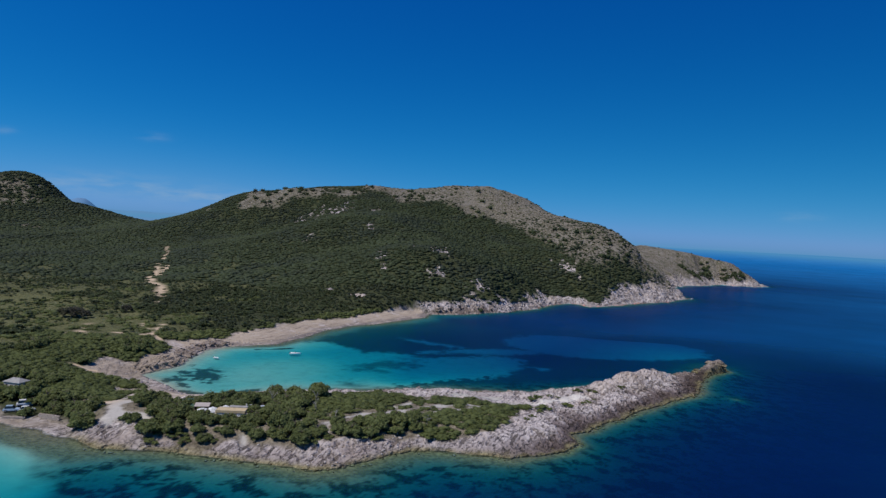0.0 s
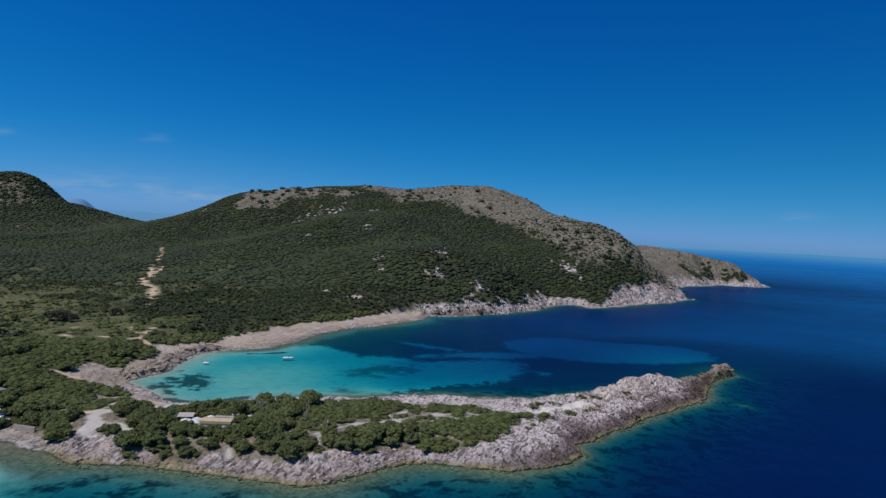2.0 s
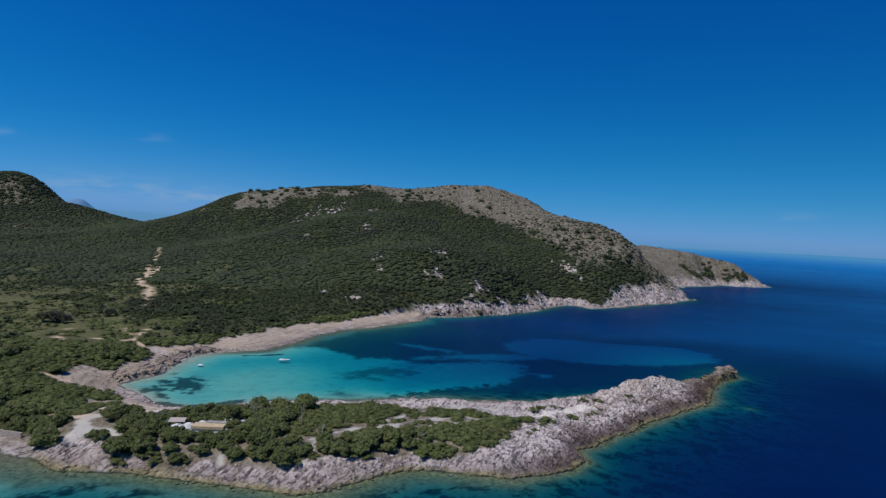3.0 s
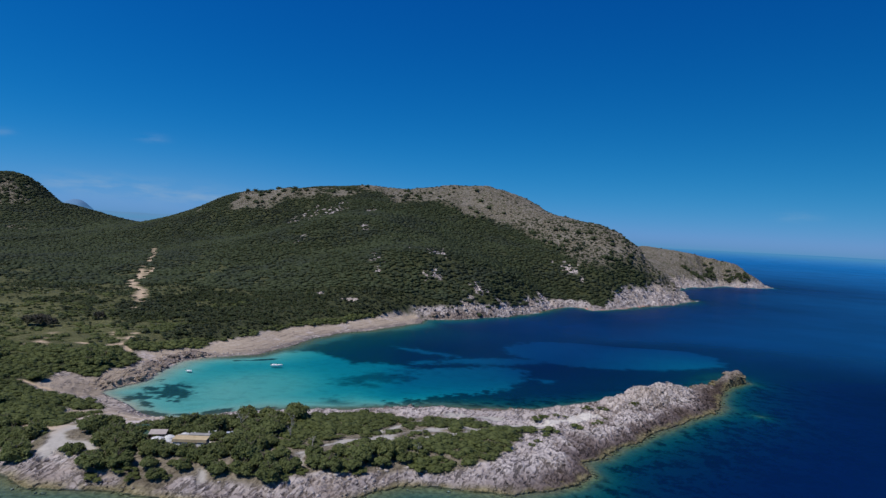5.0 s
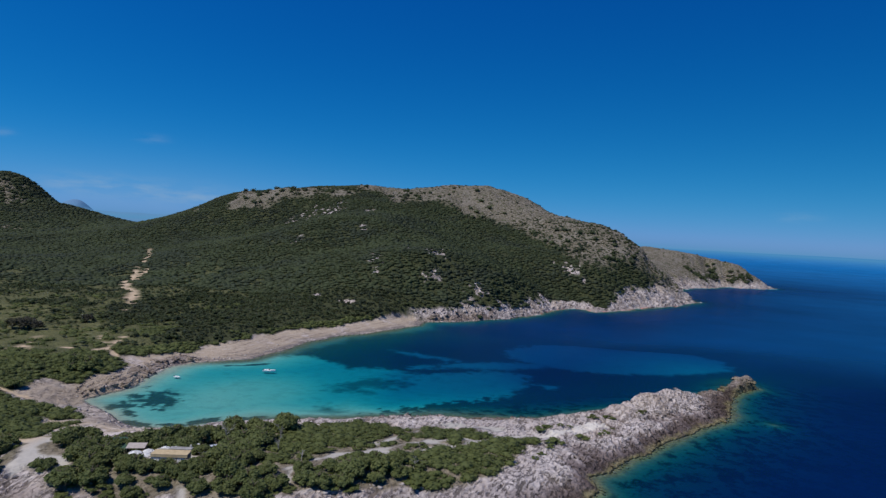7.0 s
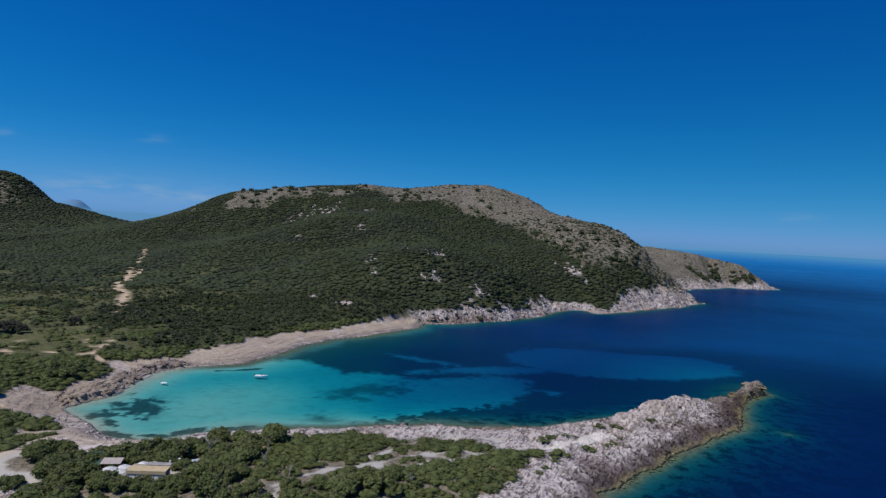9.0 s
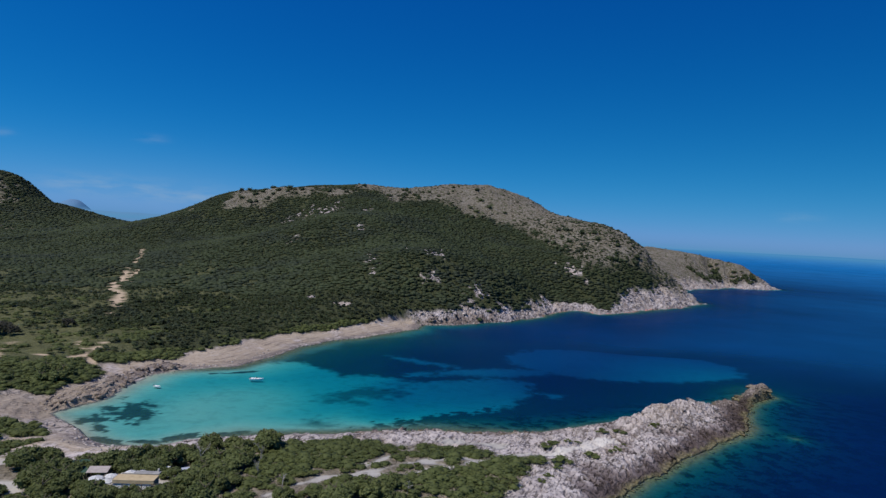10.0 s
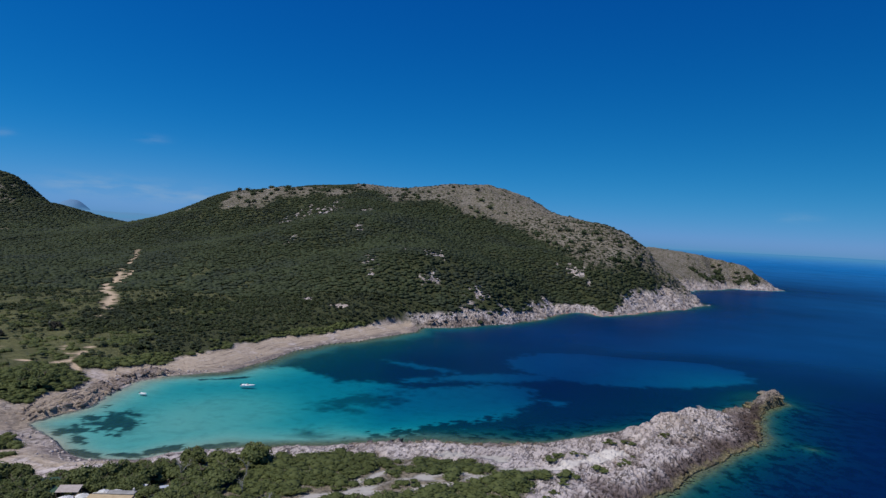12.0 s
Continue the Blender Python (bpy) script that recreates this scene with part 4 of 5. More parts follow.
def heath_scrub(r):
    """Low dark bushes dotted over the bare slopes and the far cape."""
    x, y = scatter(-420, 540, 640, 1160, 6.5, r)
    bare = sample(BARE, x, y)
    near = np.zeros(x.shape)
    for cx, cy, rad in ((361, 1050, 7), (375, 1042, 11), (388, 1052, 9), (417, 1101, 9), (416, 1086, 12), (402, 1068, 8), (448, 1088, 10), (465, 1086, 10), (478, 1093, 8), (474, 1099, 6)):
        near = np.maximum(near, np.hypot(x - cx, y - cy) < rad)
    top = smooth(-60, 20, x) * smooth(800, 860, y)
    ok = (bare > 0.3) & (r.random(len(x)) < (0.14 + 0.3 * (fbm(x, y, 40, 3) > 0.15)) * (1 - 0.9 * top) * (1 + 0.7 * ((x > 60) & (x < 280))) * (1 - 0.6 * (x < -150)) + 0.8 * near) & (sample(D, x, y) > np.where(near > 0, 6, 12))
    x, y, near = x[ok], y[ok], near[ok]
    w = r.uniform(0.6, 1.9, len(x)) + 1.4 * near + r.uniform(0.5, 3.2, len(x)) * (x < -150)
    ex, ey = r.uniform(-360, -150, 34), r.uniform(900, 962, 34)
    ok = sample(BARE, ex, ey) > 0.3
    fx = r.uniform(-110, 195, 100)
    fy = np.interp(fx, (-102, -47, 17, 77, 138, 192), (885, 842, 826, 735, 705, 705)) + r.uniform(-5, 130, 100) * r.random(100)
    ex, ey, ok = np.append(ex, fx), np.append(ey, fy), np.append(ok, sample(BARE, fx, fy) > 0.25)
    rw = np.random.default_rng(77)
    gx, gy = rw.uniform(-870, -690, 220), rw.uniform(985, 1125, 220)
    ex, ey, ok = np.append(ex, gx), np.append(ey, gy), np.append(ok, sample(BARE, gx, gy) > 0.3)
    x, y, near, w = np.append(x, ex[ok]), np.append(y, ey[ok]), np.append(near, np.zeros(ok.sum())), np.append(w, r.uniform(2.8, 5.0, ok.sum()))
    for cx, cy, rad in ((361, 1050, 5), (374, 1041, 8), (386, 1050, 6), (417, 1100, 6), (415, 1085, 9), (403, 1070, 6), (447, 1088, 7), (463, 1086, 8), (476, 1093, 6)):
        n = int(rad * 2.2)
        cxs, cys = cx + rad * r.normal(size=n) * 0.6, cy + rad * r.normal(size=n) * 0.6
        x, y, near, w = np.append(x, cxs), np.append(y, cys), np.append(near, np.zeros(n)), np.append(w, r.uniform(2.0, 4.0, n))
    w = w + 1.0 * (x > 60) * r.random(len(x)) ** 2
    h = w * r.uniform(0.6, 0.9, len(x))
    v, f = merge([crown(r, 1, 26, BALL1, 0.8, 0.25) for _ in range(5)], np.stack([x, y, sample(Z, x, y) + 0.4 * h, w, h], 1), r)
    tagged(new("heath_scrub", soup("heath_scrub", v, f, FOREST)), "dark bushes dotted over the bare slopes", "scrub", kind="stuff")


heath_scrub(wr)


def maquis(r):
    """Low evergreen scrub that carpets the ground near the shore."""
    x, y = scatter(-300, 30, 165, 430, 2.1, r)
    field = meadow(x, y)
    ok = (LOW(x, y) & (field < 0.5) | (field > 0.15) & (r.random(len(x)) < 0.2) & (fbm(x, y, 14, 3) > 0.0)) & (sample(WOOD, x, y) > 0.5) & (track_distance(x, y) > np.where((x > -50) & (y < 262), 1.25, 0.9)) & (sample(D, x, y) > np.where(x > -100, 5, 2.5))
    ok &= r.random(len(x)) < 0.96 - 0.3 * smooth(0.4, 0.9, fbm(x, y, 9, 3))
    x, y = x[ok], y[ok]
    w = r.uniform(1.3, 2.5, len(x)) * (1 + 0.25 * fbm(x, y, 12, 2))
    h = w * r.uniform(0.34, 0.52, len(x))
    v, f = merge([crown(r, 1, 46, BALL1, 0.8, 0.15) for _ in range(8)], np.stack([x, y, sample(Z, x, y) + 0.35 * h, w, h], 1), r)
    tagged(new("maquis_scrub", soup("maquis_scrub", v, f, SCRUB, True)), "low bright-green evergreen scrub carpeting the shore", "scrub", kind="stuff")


maquis(wr)


# ---- pines and shrubs of the headland ----
def part(name, me, parent, label=""):
    ob = new(name, me)
    ob.parent = parent
    return tagged(ob, label)


def trunk_mesh(r, height):
    """A leaning tapered trunk with four limbs."""
    bm = bmesh.new()

    def limb(a, b, ra, rb):
        a, b = Vector(a), Vector(b)
        q = (b - a).to_track_quat("Z", "Y")
        rings = []
        for t, rad in ((0, ra), (0.5, (ra + rb) / 2), (1, rb)):
            c = a.lerp(b, t) + Vector((0.04 * height * math.sin(3 * t), 0, 0))
            rings.append([bm.verts.new(c + q @ Vector((math.cos(s * 1.047) * rad, math.sin(s * 1.047) * rad, 0))) for s in range(6)])
        for lo, hi in zip(rings, rings[1:]):
            for s in range(6):
                bm.faces.new((lo[s], lo[(s + 1) % 6], hi[(s + 1) % 6], hi[s]))

    lean = Vector((r.uniform(-0.1, 0.1), r.uniform(-0.1, 0.1), 0)) * height
    top = lean + Vector((0, 0, height * 0.72))
    limb((0, 0, -0.3), top, height * 0.035, height * 0.018)
    for i in range(4):
        ang = i * 1.57 + r.uniform(-0.5, 0.5)
        limb(top * r.uniform(0.6, 0.95), top + Vector((math.cos(ang), math.sin(ang), 0.35)) * height * 0.28, height * 0.016, height * 0.006)
    me = bpy.data.meshes.new("trunk")
    bm.to_mesh(me)
    bm.free()
    me.materials.append(BARK)
    return me


tr = np.random.default_rng(5)
PINES = []
for i in range(7):
    v, f = crown(tr, 26, 1900, BALL1, 0.7, 0.085, 0.9)
    h = 5.0
    PINES.append((trunk_mesh(tr, h), soup("crown", v * np.array([3.5, 3.5, 3.7]) + np.array([0, 0, h * 0.28]), f, NEEDLES)))
SHRUBS = []
for i in range(6):
    v, f = crown(tr, 9, 420, BALL1, 0.5, 0.075)
    SHRUBS.append(soup("shrub", v * np.array([2.2, 2.2, 1.5]) + np.array([0, 0, 0.45]), f, SCRUB))


def pine(x, y, size, r):
    trunk, top = PINES[r.integers(len(PINES))]
    t = new("pine_tree")
    tagged(t, "spreading green pine tree on the rocky headland", "tree", "pines of the headland")
    part("trunk", trunk, t)
    part("crown", top, t)
    t.matrix_basis = pose(x, y, float(sample(Z, np.array([x]), np.array([y]))[0]) - 0.1, 0, 0, r.uniform(0, 360)) @ Matrix.Diagonal((size, size, size * r.uniform(0.85, 1.15), 1))


def shrub(x, y, size, r):
    s = new("shrub", SHRUBS[r.integers(len(SHRUBS))])
    tagged(s, "low rounded green shrub on pale rock", "shrub", "shrubs of the headland")
    s.matrix_basis = pose(x, y, float(sample(Z, np.array([x]), np.array([y]))[0]) - 0.1, 0, 0, r.uniform(0, 360)) @ Matrix.Diagonal((size * r.uniform(0.9, 1.5), size, size * r.uniform(0.6, 0.9), 1))


def plant_headland(r):
    x, y = scatter(-165, 28, 150, 262, 3.2, r)
    ok = (sample(WOOD, x, y) > 0.6) & (track_distance(x, y) > np.where(x < -80, 2.4, 1.4)) & (sample(D, x, y) > 5)
    along = np.clip(((x + 131) * 9 - (y - 180) * 11) / 202, 0, 1)
    ok &= np.hypot(x + 131 - 9 * along, y - 180 + 11 * along) > 5
    ok &= ~((np.abs(x + 66) < 7.5) & (np.abs(y - 175.2) < 3.4))
    x, y = x[ok], y[ok]
    tall = ((x < -46) | ((y < np.interp(x, [p[0] for p in FRONT_EDGE], [p[1] for p in FRONT_EDGE]) + 13) & (x < -10))) & ~((x < -97) & (y > 188) & (fbm(x, y, 22, 3) < 0.05))
    done = []
    rim = headland_green(x, y)
    for px, py, big, deep in zip(x, y, tall, rim):
        if big and -100 < px and deep < 0.8:
            if r.random() < 0.9:
                shrub(px, py, r.uniform(0.9, 1.5), r)
        elif big:
            if all((px - a) ** 2 + (py - c) ** 2 > 3.7 ** 2 for a, c in done):
                done.append((px, py))
                low = abs(px + 65) < 10 and py < 173
                pine(px, py, r.uniform(0.6, 0.72) if low else r.uniform(0.65, 1.15), r)
            elif r.random() < 0.7:
                shrub(px, py, r.uniform(0.6, 1.1), r)
        elif r.random() < 0.3:
            shrub(px, py, r.uniform(0.85, 1.4), r)
    print("pines", len(done))


plant_headland(tr)
for px, py, ps in ((-70.5, 169.5, 0.8), (-67, 168.8, 0.72), (-63.5, 169.6, 0.75), (-60.5, 168.8, 0.8), (-57.5, 170.5, 0.8), (-143.5, 187, 0.8), (-139.5, 185.8, 0.75), (-135.8, 187.2, 0.8), (-134.5, 191.5, 0.9), (-128.5, 181.5, 0.6), (-125.0, 174.5, 0.65), (-90, 167.5, 0.75), (-86, 175, 0.9), (-82, 171.5, 0.9), (-105, 170, 0.8)):
    pine(px, py, ps, tr)
DARK_NEEDLES = leaf_material("brown_pine_needles", (0.055, 0.052, 0.042), (0.095, 0.092, 0.068))
dv, df = crown(tr, 20, 900, BALL1, 0.7, 0.09, 0.9)
DARK_CROWN = soup("crown", dv * np.array([3.6, 3.6, 3.2]) + np.array([0, 0, 1.6]), df, DARK_NEEDLES)
for px, py, ps in ((-206, 312, 1.3), (-201, 311, 1.5), (-196, 313, 1.2), (-203, 318, 1.3), (-190, 343, 1.1)):
    t = tagged(new("pine_tree"), "broad dark brownish pine standing in the meadow", "tree", "dark pines of the meadow")
    part("trunk", PINES[0][0], t)
    part("crown", DARK_CROWN, t)
    t.matrix_basis = pose(px, py, float(sample(Z, np.array([px]), np.array([py]))[0]) - 0.1, 0, 0, 40 * ps) @ Matrix.Diagonal((ps, ps, ps, 1))
for bx, by, bs in ((-81, 160.5, 1.5), (-76, 162.5, 1.2), (-93, 169, 1.0), (-86, 167.5, 1.1), (-102, 166.5, 1.2), (-72, 160.5, 1.0), (38.3, 218, 1.5), (50.2, 232.3, 0.8), (46.5, 226, 0.9), (45, 223, 0.6), (45.7, 239, 1.1), (51.4, 241, 1.0), (64, 250, 1.0), (65.5, 251, 0.7), (27.0, 221.5, 1.1), (29, 225, 0.9), (36.3, 228, 0.6), (28.4, 211, 1.5), (22.5, 210, 1.2), (33, 226.5, 0.6), (27, 205, 0.6), (24, 200, 0.7), (22, 196, 0.6)):
    shrub(bx, by, bs, tr)


# ---- small things ----
WHITE_PAINT = plain_material("white_paint", (0.82, 0.82, 0.81), (0.90, 0.90, 0.89), 1.5, 0.35, 0.5)
WHITE_CLOTH = plain_material("white_cloth", (0.84, 0.84, 0.84), (0.92, 0.92, 0.91), 2.0, 0.9)
TAN_ROOF = plain_material("tan_roofing", (0.42, 0.32, 0.19), (0.56, 0.45, 0.28), 1.2, 0.9)
GREY_ROOF = plain_material("grey_roofing", (0.22, 0.21, 0.20), (0.36, 0.35, 0.34), 1.0, 0.85)
BROWN_CLOTH = plain_material("faded_brown_cloth", (0.34, 0.29, 0.265), (0.46, 0.41, 0.38), 1.5, 0.9)
GREEN_NET = plain_material("green_shade_net", (0.030, 0.070, 0.050), (0.055, 0.105, 0.075), 2.0, 0.9)
PLASTER = plain_material("pale_plaster", (0.50, 0.46, 0.40), (0.66, 0.62, 0.56), 0.8, 0.9)
STONE = plain_material("dry_stone", (0.24, 0.20, 0.17), (0.46, 0.40, 0.35), 2.5, 0.9)
WOOD_POST = plain_material("weathered_wood", (0.16, 0.12, 0.09), (0.30, 0.24, 0.18), 4.0, 0.85)
DEAD_WOOD = plain_material("grey_dead_wood", (0.24, 0.22, 0.20), (0.40, 0.38, 0.35), 3.0, 0.9)
GLASS = plain_material("dark_glass", (0.015, 0.018, 0.022), (0.03, 0.034, 0.04), 1.0, 0.08, 0.6)
RUBBER = plain_material("black_rubber", (0.015, 0.015, 0.015), (0.03, 0.03, 0.03), 5.0, 0.8)
STEEL = plain_material("dull_steel", (0.35, 0.35, 0.36), (0.5, 0.5, 0.5), 3.0, 0.35, 0.5, 0.8)
MOTOR = plain_material("dark_grey_plastic", (0.03, 0.03, 0.035), (0.06, 0.06, 0.065), 3.0, 0.4)
CAR_PAINTS = [plain_material("white_car_paint", (0.72, 0.72, 0.72), (0.80, 0.80, 0.80), 0.6, 0.2, 0.6),
              plain_material("silver_car_paint", (0.42, 0.45, 0.48), (0.50, 0.53, 0.56), 0.6, 0.22, 0.6),
              plain_material("pale_blue_car_paint", (0.30, 0.40, 0.52), (0.36, 0.46, 0.58), 0.6, 0.22, 0.6)]


def height_at(x, y):
    return float(sample(Z, np.array([x]), np.array([y]))[0])


def piece(name, bm, material, parent, label="", at=None):
    """Links a bmesh as one part of a thing."""
    me = bpy.data.meshes.new(name)
    bm.to_mesh(me)
    bm.free()
    me.materials.append(material)
    ob = part(name, me, parent, label)
    if at is not None:
        ob.matrix_basis = at
    return ob


def box(sx, sy, sz, bevel=0.03, at=(0, 0, 0)):
    bm = bmesh.new()
    bmesh.ops.create_cube(bm, size=1, matrix=Matrix.Translation(at) @ Matrix.Diagonal((sx, sy, sz, 1)))
    if bevel:
        bmesh.ops.bevel(bm, geom=bm.edges[:], offset=bevel, segments=1, affect="EDGES")
    return bm


def rod(radius, length, sides=8, at=(0, 0, 0)):
    bm = bmesh.new()
    bmesh.ops.create_cone(bm, cap_ends=True, segments=sides, radius1=radius, radius2=radius, depth=length, matrix=Matrix.Translation(at))
    return bm


def loft(sections, closed=True):
    """Skin through rings of equal length, with both ends closed."""
    bm = bmesh.new()
    rings = [[bm.verts.new(p) for p in ring] for ring in sections]
    n = len(rings[0])
    for lo, hi in zip(rings, rings[1:]):
        for i in range(n if closed else n - 1):
            j = (i + 1) % n
            bm.faces.new((lo[i], lo[j], hi[j], hi[i]))
    if closed:
        bm.faces.new(rings[0][::-1])
        bm.faces.new(rings[-1])
    bmesh.ops.recalc_face_normals(bm, faces=bm.faces[:])
    return bm


def hull(length, beam, depth):
    rings = []
    for t, w, rise in ((0, 0.86, 0.0), (0.25, 0.98, 0.0), (0.5, 1.0, 0.03), (0.75, 0.78, 0.10), (0.92, 0.36, 0.2), (1.0, 0.05, 0.28)):
        x, h = (t - 0.5) * length, beam / 2 * w
        top = depth * (0.62 + rise)
        rings.append([(x, -h, top), (x, -h * 0.85, 0.1 * depth), (x, 0, -depth * 0.4 * (1 - t * 0.6)), (x, h * 0.85, 0.1 * depth), (x, h, top), (x, h * 0.8, top - 0.02), (x, h * 0.7, top - depth * 0.12), (x, -h * 0.7, top - depth * 0.12), (x, -h * 0.8, top - 0.02)])
    return loft(rings)


def motor_boat(x, y, turn):
    b = tagged(new("motor_boat"), "small white motor boat moored in the cove", "boat")
    piece("hull", hull(5.2, 2.0, 0.9), WHITE_PAINT, b)
    piece("foredeck", loft([[(0.3, -0.75, 0.6), (0.3, 0.75, 0.6), (0.3, 0.6, 0.72), (0.3, -0.6, 0.72)], [(2.1, -0.15, 0.74), (2.1, 0.15, 0.74), (2.1, 0.1, 0.8), (2.1, -0.1, 0.8)]]), WHITE_PAINT, b)
    piece("windscreen", loft([[(0.25, -0.65, 0.7), (0.25, 0.65, 0.7), (0.29, 0.65, 0.7), (0.29, -0.65, 0.7)], [(-0.05, -0.5, 1.15), (-0.05, 0.5, 1.15), (-0.01, 0.5, 1.15), (-0.01, -0.5, 1.15)]]), GLASS, b, "dark windscreen")
    piece("console", box(0.5, 0.6, 0.6, 0.05, (-0.3, 0.2, 0.6)), WHITE_PAINT, b)
    piece("bench", box(0.7, 1.3, 0.4, 0.06, (-1.5, 0, 0.55)), WHITE_CLOTH, b, "white cushioned bench")
    piece("outboard_motor", loft([[(-2.5, -0.16, 0.35), (-2.5, 0.16, 0.35), (-2.25, 0.16, 0.35), (-2.25, -0.16, 0.35)], [(-2.55, -0.2, 0.8), (-2.55, 0.2, 0.8), (-2.2, 0.2, 0.8), (-2.2, -0.2, 0.8)], [(-2.45, -0.12, 1.0), (-2.45, 0.12, 1.0), (-2.3, 0.12, 1.0), (-2.3, -0.12, 1.0)]]), MOTOR, b, "dark outboard motor")
    b.matrix_basis = pose(x, y, 0.05, 0, 0, turn)


def dinghy(x, y, turn):
    b = tagged(new("dinghy"), "little white dinghy floating in the cove", "boat")
    piece("hull", hull(2.7, 1.3, 0.6), WHITE_PAINT, b)
    piece("thwart", box(0.28, 1.0, 0.05, 0.01, (0.1, 0, 0.3)), WOOD_POST, b, "wooden thwart")
    piece("outboard_motor", box(0.22, 0.22, 0.5, 0.05, (-1.42, 0, 0.5)), MOTOR, b, "dark outboard motor")
    b.matrix_basis = pose(x, y, 0.04, 0, 0, turn)


def parked_car(x, y, turn, paint, tall=1.0):
    c = tagged(new("parked_car"), ("white" if paint is CAR_PAINTS[0] else "silver" if paint is CAR_PAINTS[1] else "pale blue") + " car parked between the pines", "car", "cars parked under the pines")
    rings = []
    for px, h, w in ((-2.1, 0.55, 0.78), (-2.0, 0.85, 0.84), (-0.9, 0.9, 0.87), (0.9, 0.9, 0.87), (1.9, 0.78, 0.82), (2.1, 0.5, 0.74)):
        rings.append([(px, -w, 0.3), (px, w, 0.3), (px, w, h * 0.8), (px, w * 0.92, h), (px, -w * 0.92, h), (px, -w, h * 0.8)])
    body = piece("body", loft(rings), paint, c)
    top = 0.92 + 0.55 * tall
    piece("cabin", loft([[(-1.75, -0.76, 0.88), (-1.75, 0.76, 0.88), (1.0, 0.76, 0.88), (1.0, -0.76, 0.88)], [(-1.35, -0.62, top - 0.04), (-1.35, 0.62, top - 0.04), (0.3, 0.62, top - 0.04), (0.3, -0.62, top - 0.04)]]), GLASS, c, "dark car windows")
    piece("roof", box(1.75, 1.28, 0.06, 0.02, (-0.52, 0, top)), paint, c)
    for wx_, wy_ in ((-1.3, -0.8), (-1.3, 0.8), (1.3, -0.8), (1.3, 0.8)):
        w = piece("wheel", rod(0.32, 0.2, 12), RUBBER, c, "black tyre", pose(wx_, wy_, 0.32, 90))
        piece("rim", rod(0.19, 0.22, 10), STEEL, w, "steel rim")
    for s in (-0.55, 0.55):
        piece("headlight", box(0.06, 0.28, 0.14, 0.02, (2.06, s, 0.62)), STEEL, c, "clear headlight")
    c.matrix_basis = pose(x, y, height_at(x, y) + 0.0, 0, 0, turn)


def parasol(x, y, size, turn):
    p = tagged(new("parasol"), "open white parasol beside the beach bar", "parasol", "parasols of the beach bar")
    piece("pole", rod(0.03, 2.5, 8, (0, 0, 1.25)), WOOD_POST, p)
    piece("base", rod(0.28, 0.12, 12, (0, 0, 0.06)), STONE, p, "stone base")
    bm = bmesh.new()
    tip = bm.verts.new((0, 0, 2.75))
    ring = [bm.verts.new((math.cos(a * math.pi / 4) * size, math.sin(a * math.pi / 4) * size, 2.2)) for a in range(8)]
    hem = [bm.verts.new((v.co.x, v.co.y, 2.02)) for v in ring]
    for a in range(8):
        e = (a + 1) % 8
        bm.faces.new((tip, ring[a], ring[e]))
        bm.faces.new((ring[a], hem[a], hem[e], ring[e]))
    bmesh.ops.solidify(bm, geom=bm.faces[:], thickness=0.02)
    piece("canopy", bm, WHITE_CLOTH, p, "white cloth canopy")
    p.matrix_basis = pose(x, y, height_at(x, y), 0, 0, turn)


def beach_bar(x, y, turn):
    b = tagged(new("beach_bar"), "low beach bar with a tan flat roof among pines", "building")
    piece("floor_slab", box(8.6, 5.2, 0.5, 0.03, (0, 0, 0.0)), PLASTER, b)
    piece("back_wall", box(7.6, 0.2, 2.4, 0.02, (0, 1.9, 1.4)), PLASTER, b)
    piece("side_wall", box(0.2, 3.6, 2.4, 0.02, (-3.7, 0.0, 1.4)), PLASTER, b)
    piece("counter", box(5.0, 0.6, 1.0, 0.03, (0.4, -1.1, 0.75)), WOOD_POST, b, "wooden bar counter")
    for px in (-3.6, -1.2, 1.2, 3.6):
        piece("post", box(0.14, 0.14, 2.4, 0.01, (px, -1.95, 1.4)), WOOD_POST, b)
    piece("roof", box(8.2, 3.0, 0.16, 0.03, (0.2, -0.75, 2.72)), TAN_ROOF, b, "tan matted flat roof")
    piece("fascia", box(8.2, 0.08, 0.7, 0.01, (0.2, -2.2, 2.4)), TAN_ROOF, b, "tan matted screen under the eaves")
    for px in (-2.9, -1.0, 0.9, 2.8):
        piece("blind", box(1.7, 0.06, 1.4, 0.01, (px, -2.05, 1.5)), WHITE_CLOTH, b, "white roller blind")
    piece("rear_roof", box(5.2, 1.6, 0.18, 0.03, (1.6, 1.6, 2.9)), GREY_ROOF, b, "grey rear roof")
    piece("chimney", box(0.35, 0.35, 0.7, 0.03, (3.6, 2.2, 3.2)), PLASTER, b, "white chimney")
    b.matrix_basis = pose(x, y, height_at(x, y) + 0.1, 0, 0, turn)


def awning(name, x, y, sx, sy, h, turn, material, label, tilt=10):
    a = tagged(new(name), label, "awning")
    bm = box(sx, sy, 0.06, 0.02)
    piece("cover", bm, material, a, "", pose(0, 0, h, tilt, 0, 0))
    for px in (-sx * 0.45, sx * 0.45):
        for py in (-sy * 0.45, sy * 0.45):
            top = h + py * math.tan(radians(tilt))
            piece("post", rod(0.05, top, 8, (px, py, top / 2)), WOOD_POST, a)
    a.matrix_basis = pose(x, y, height_at(x, y), 0, 0, turn)


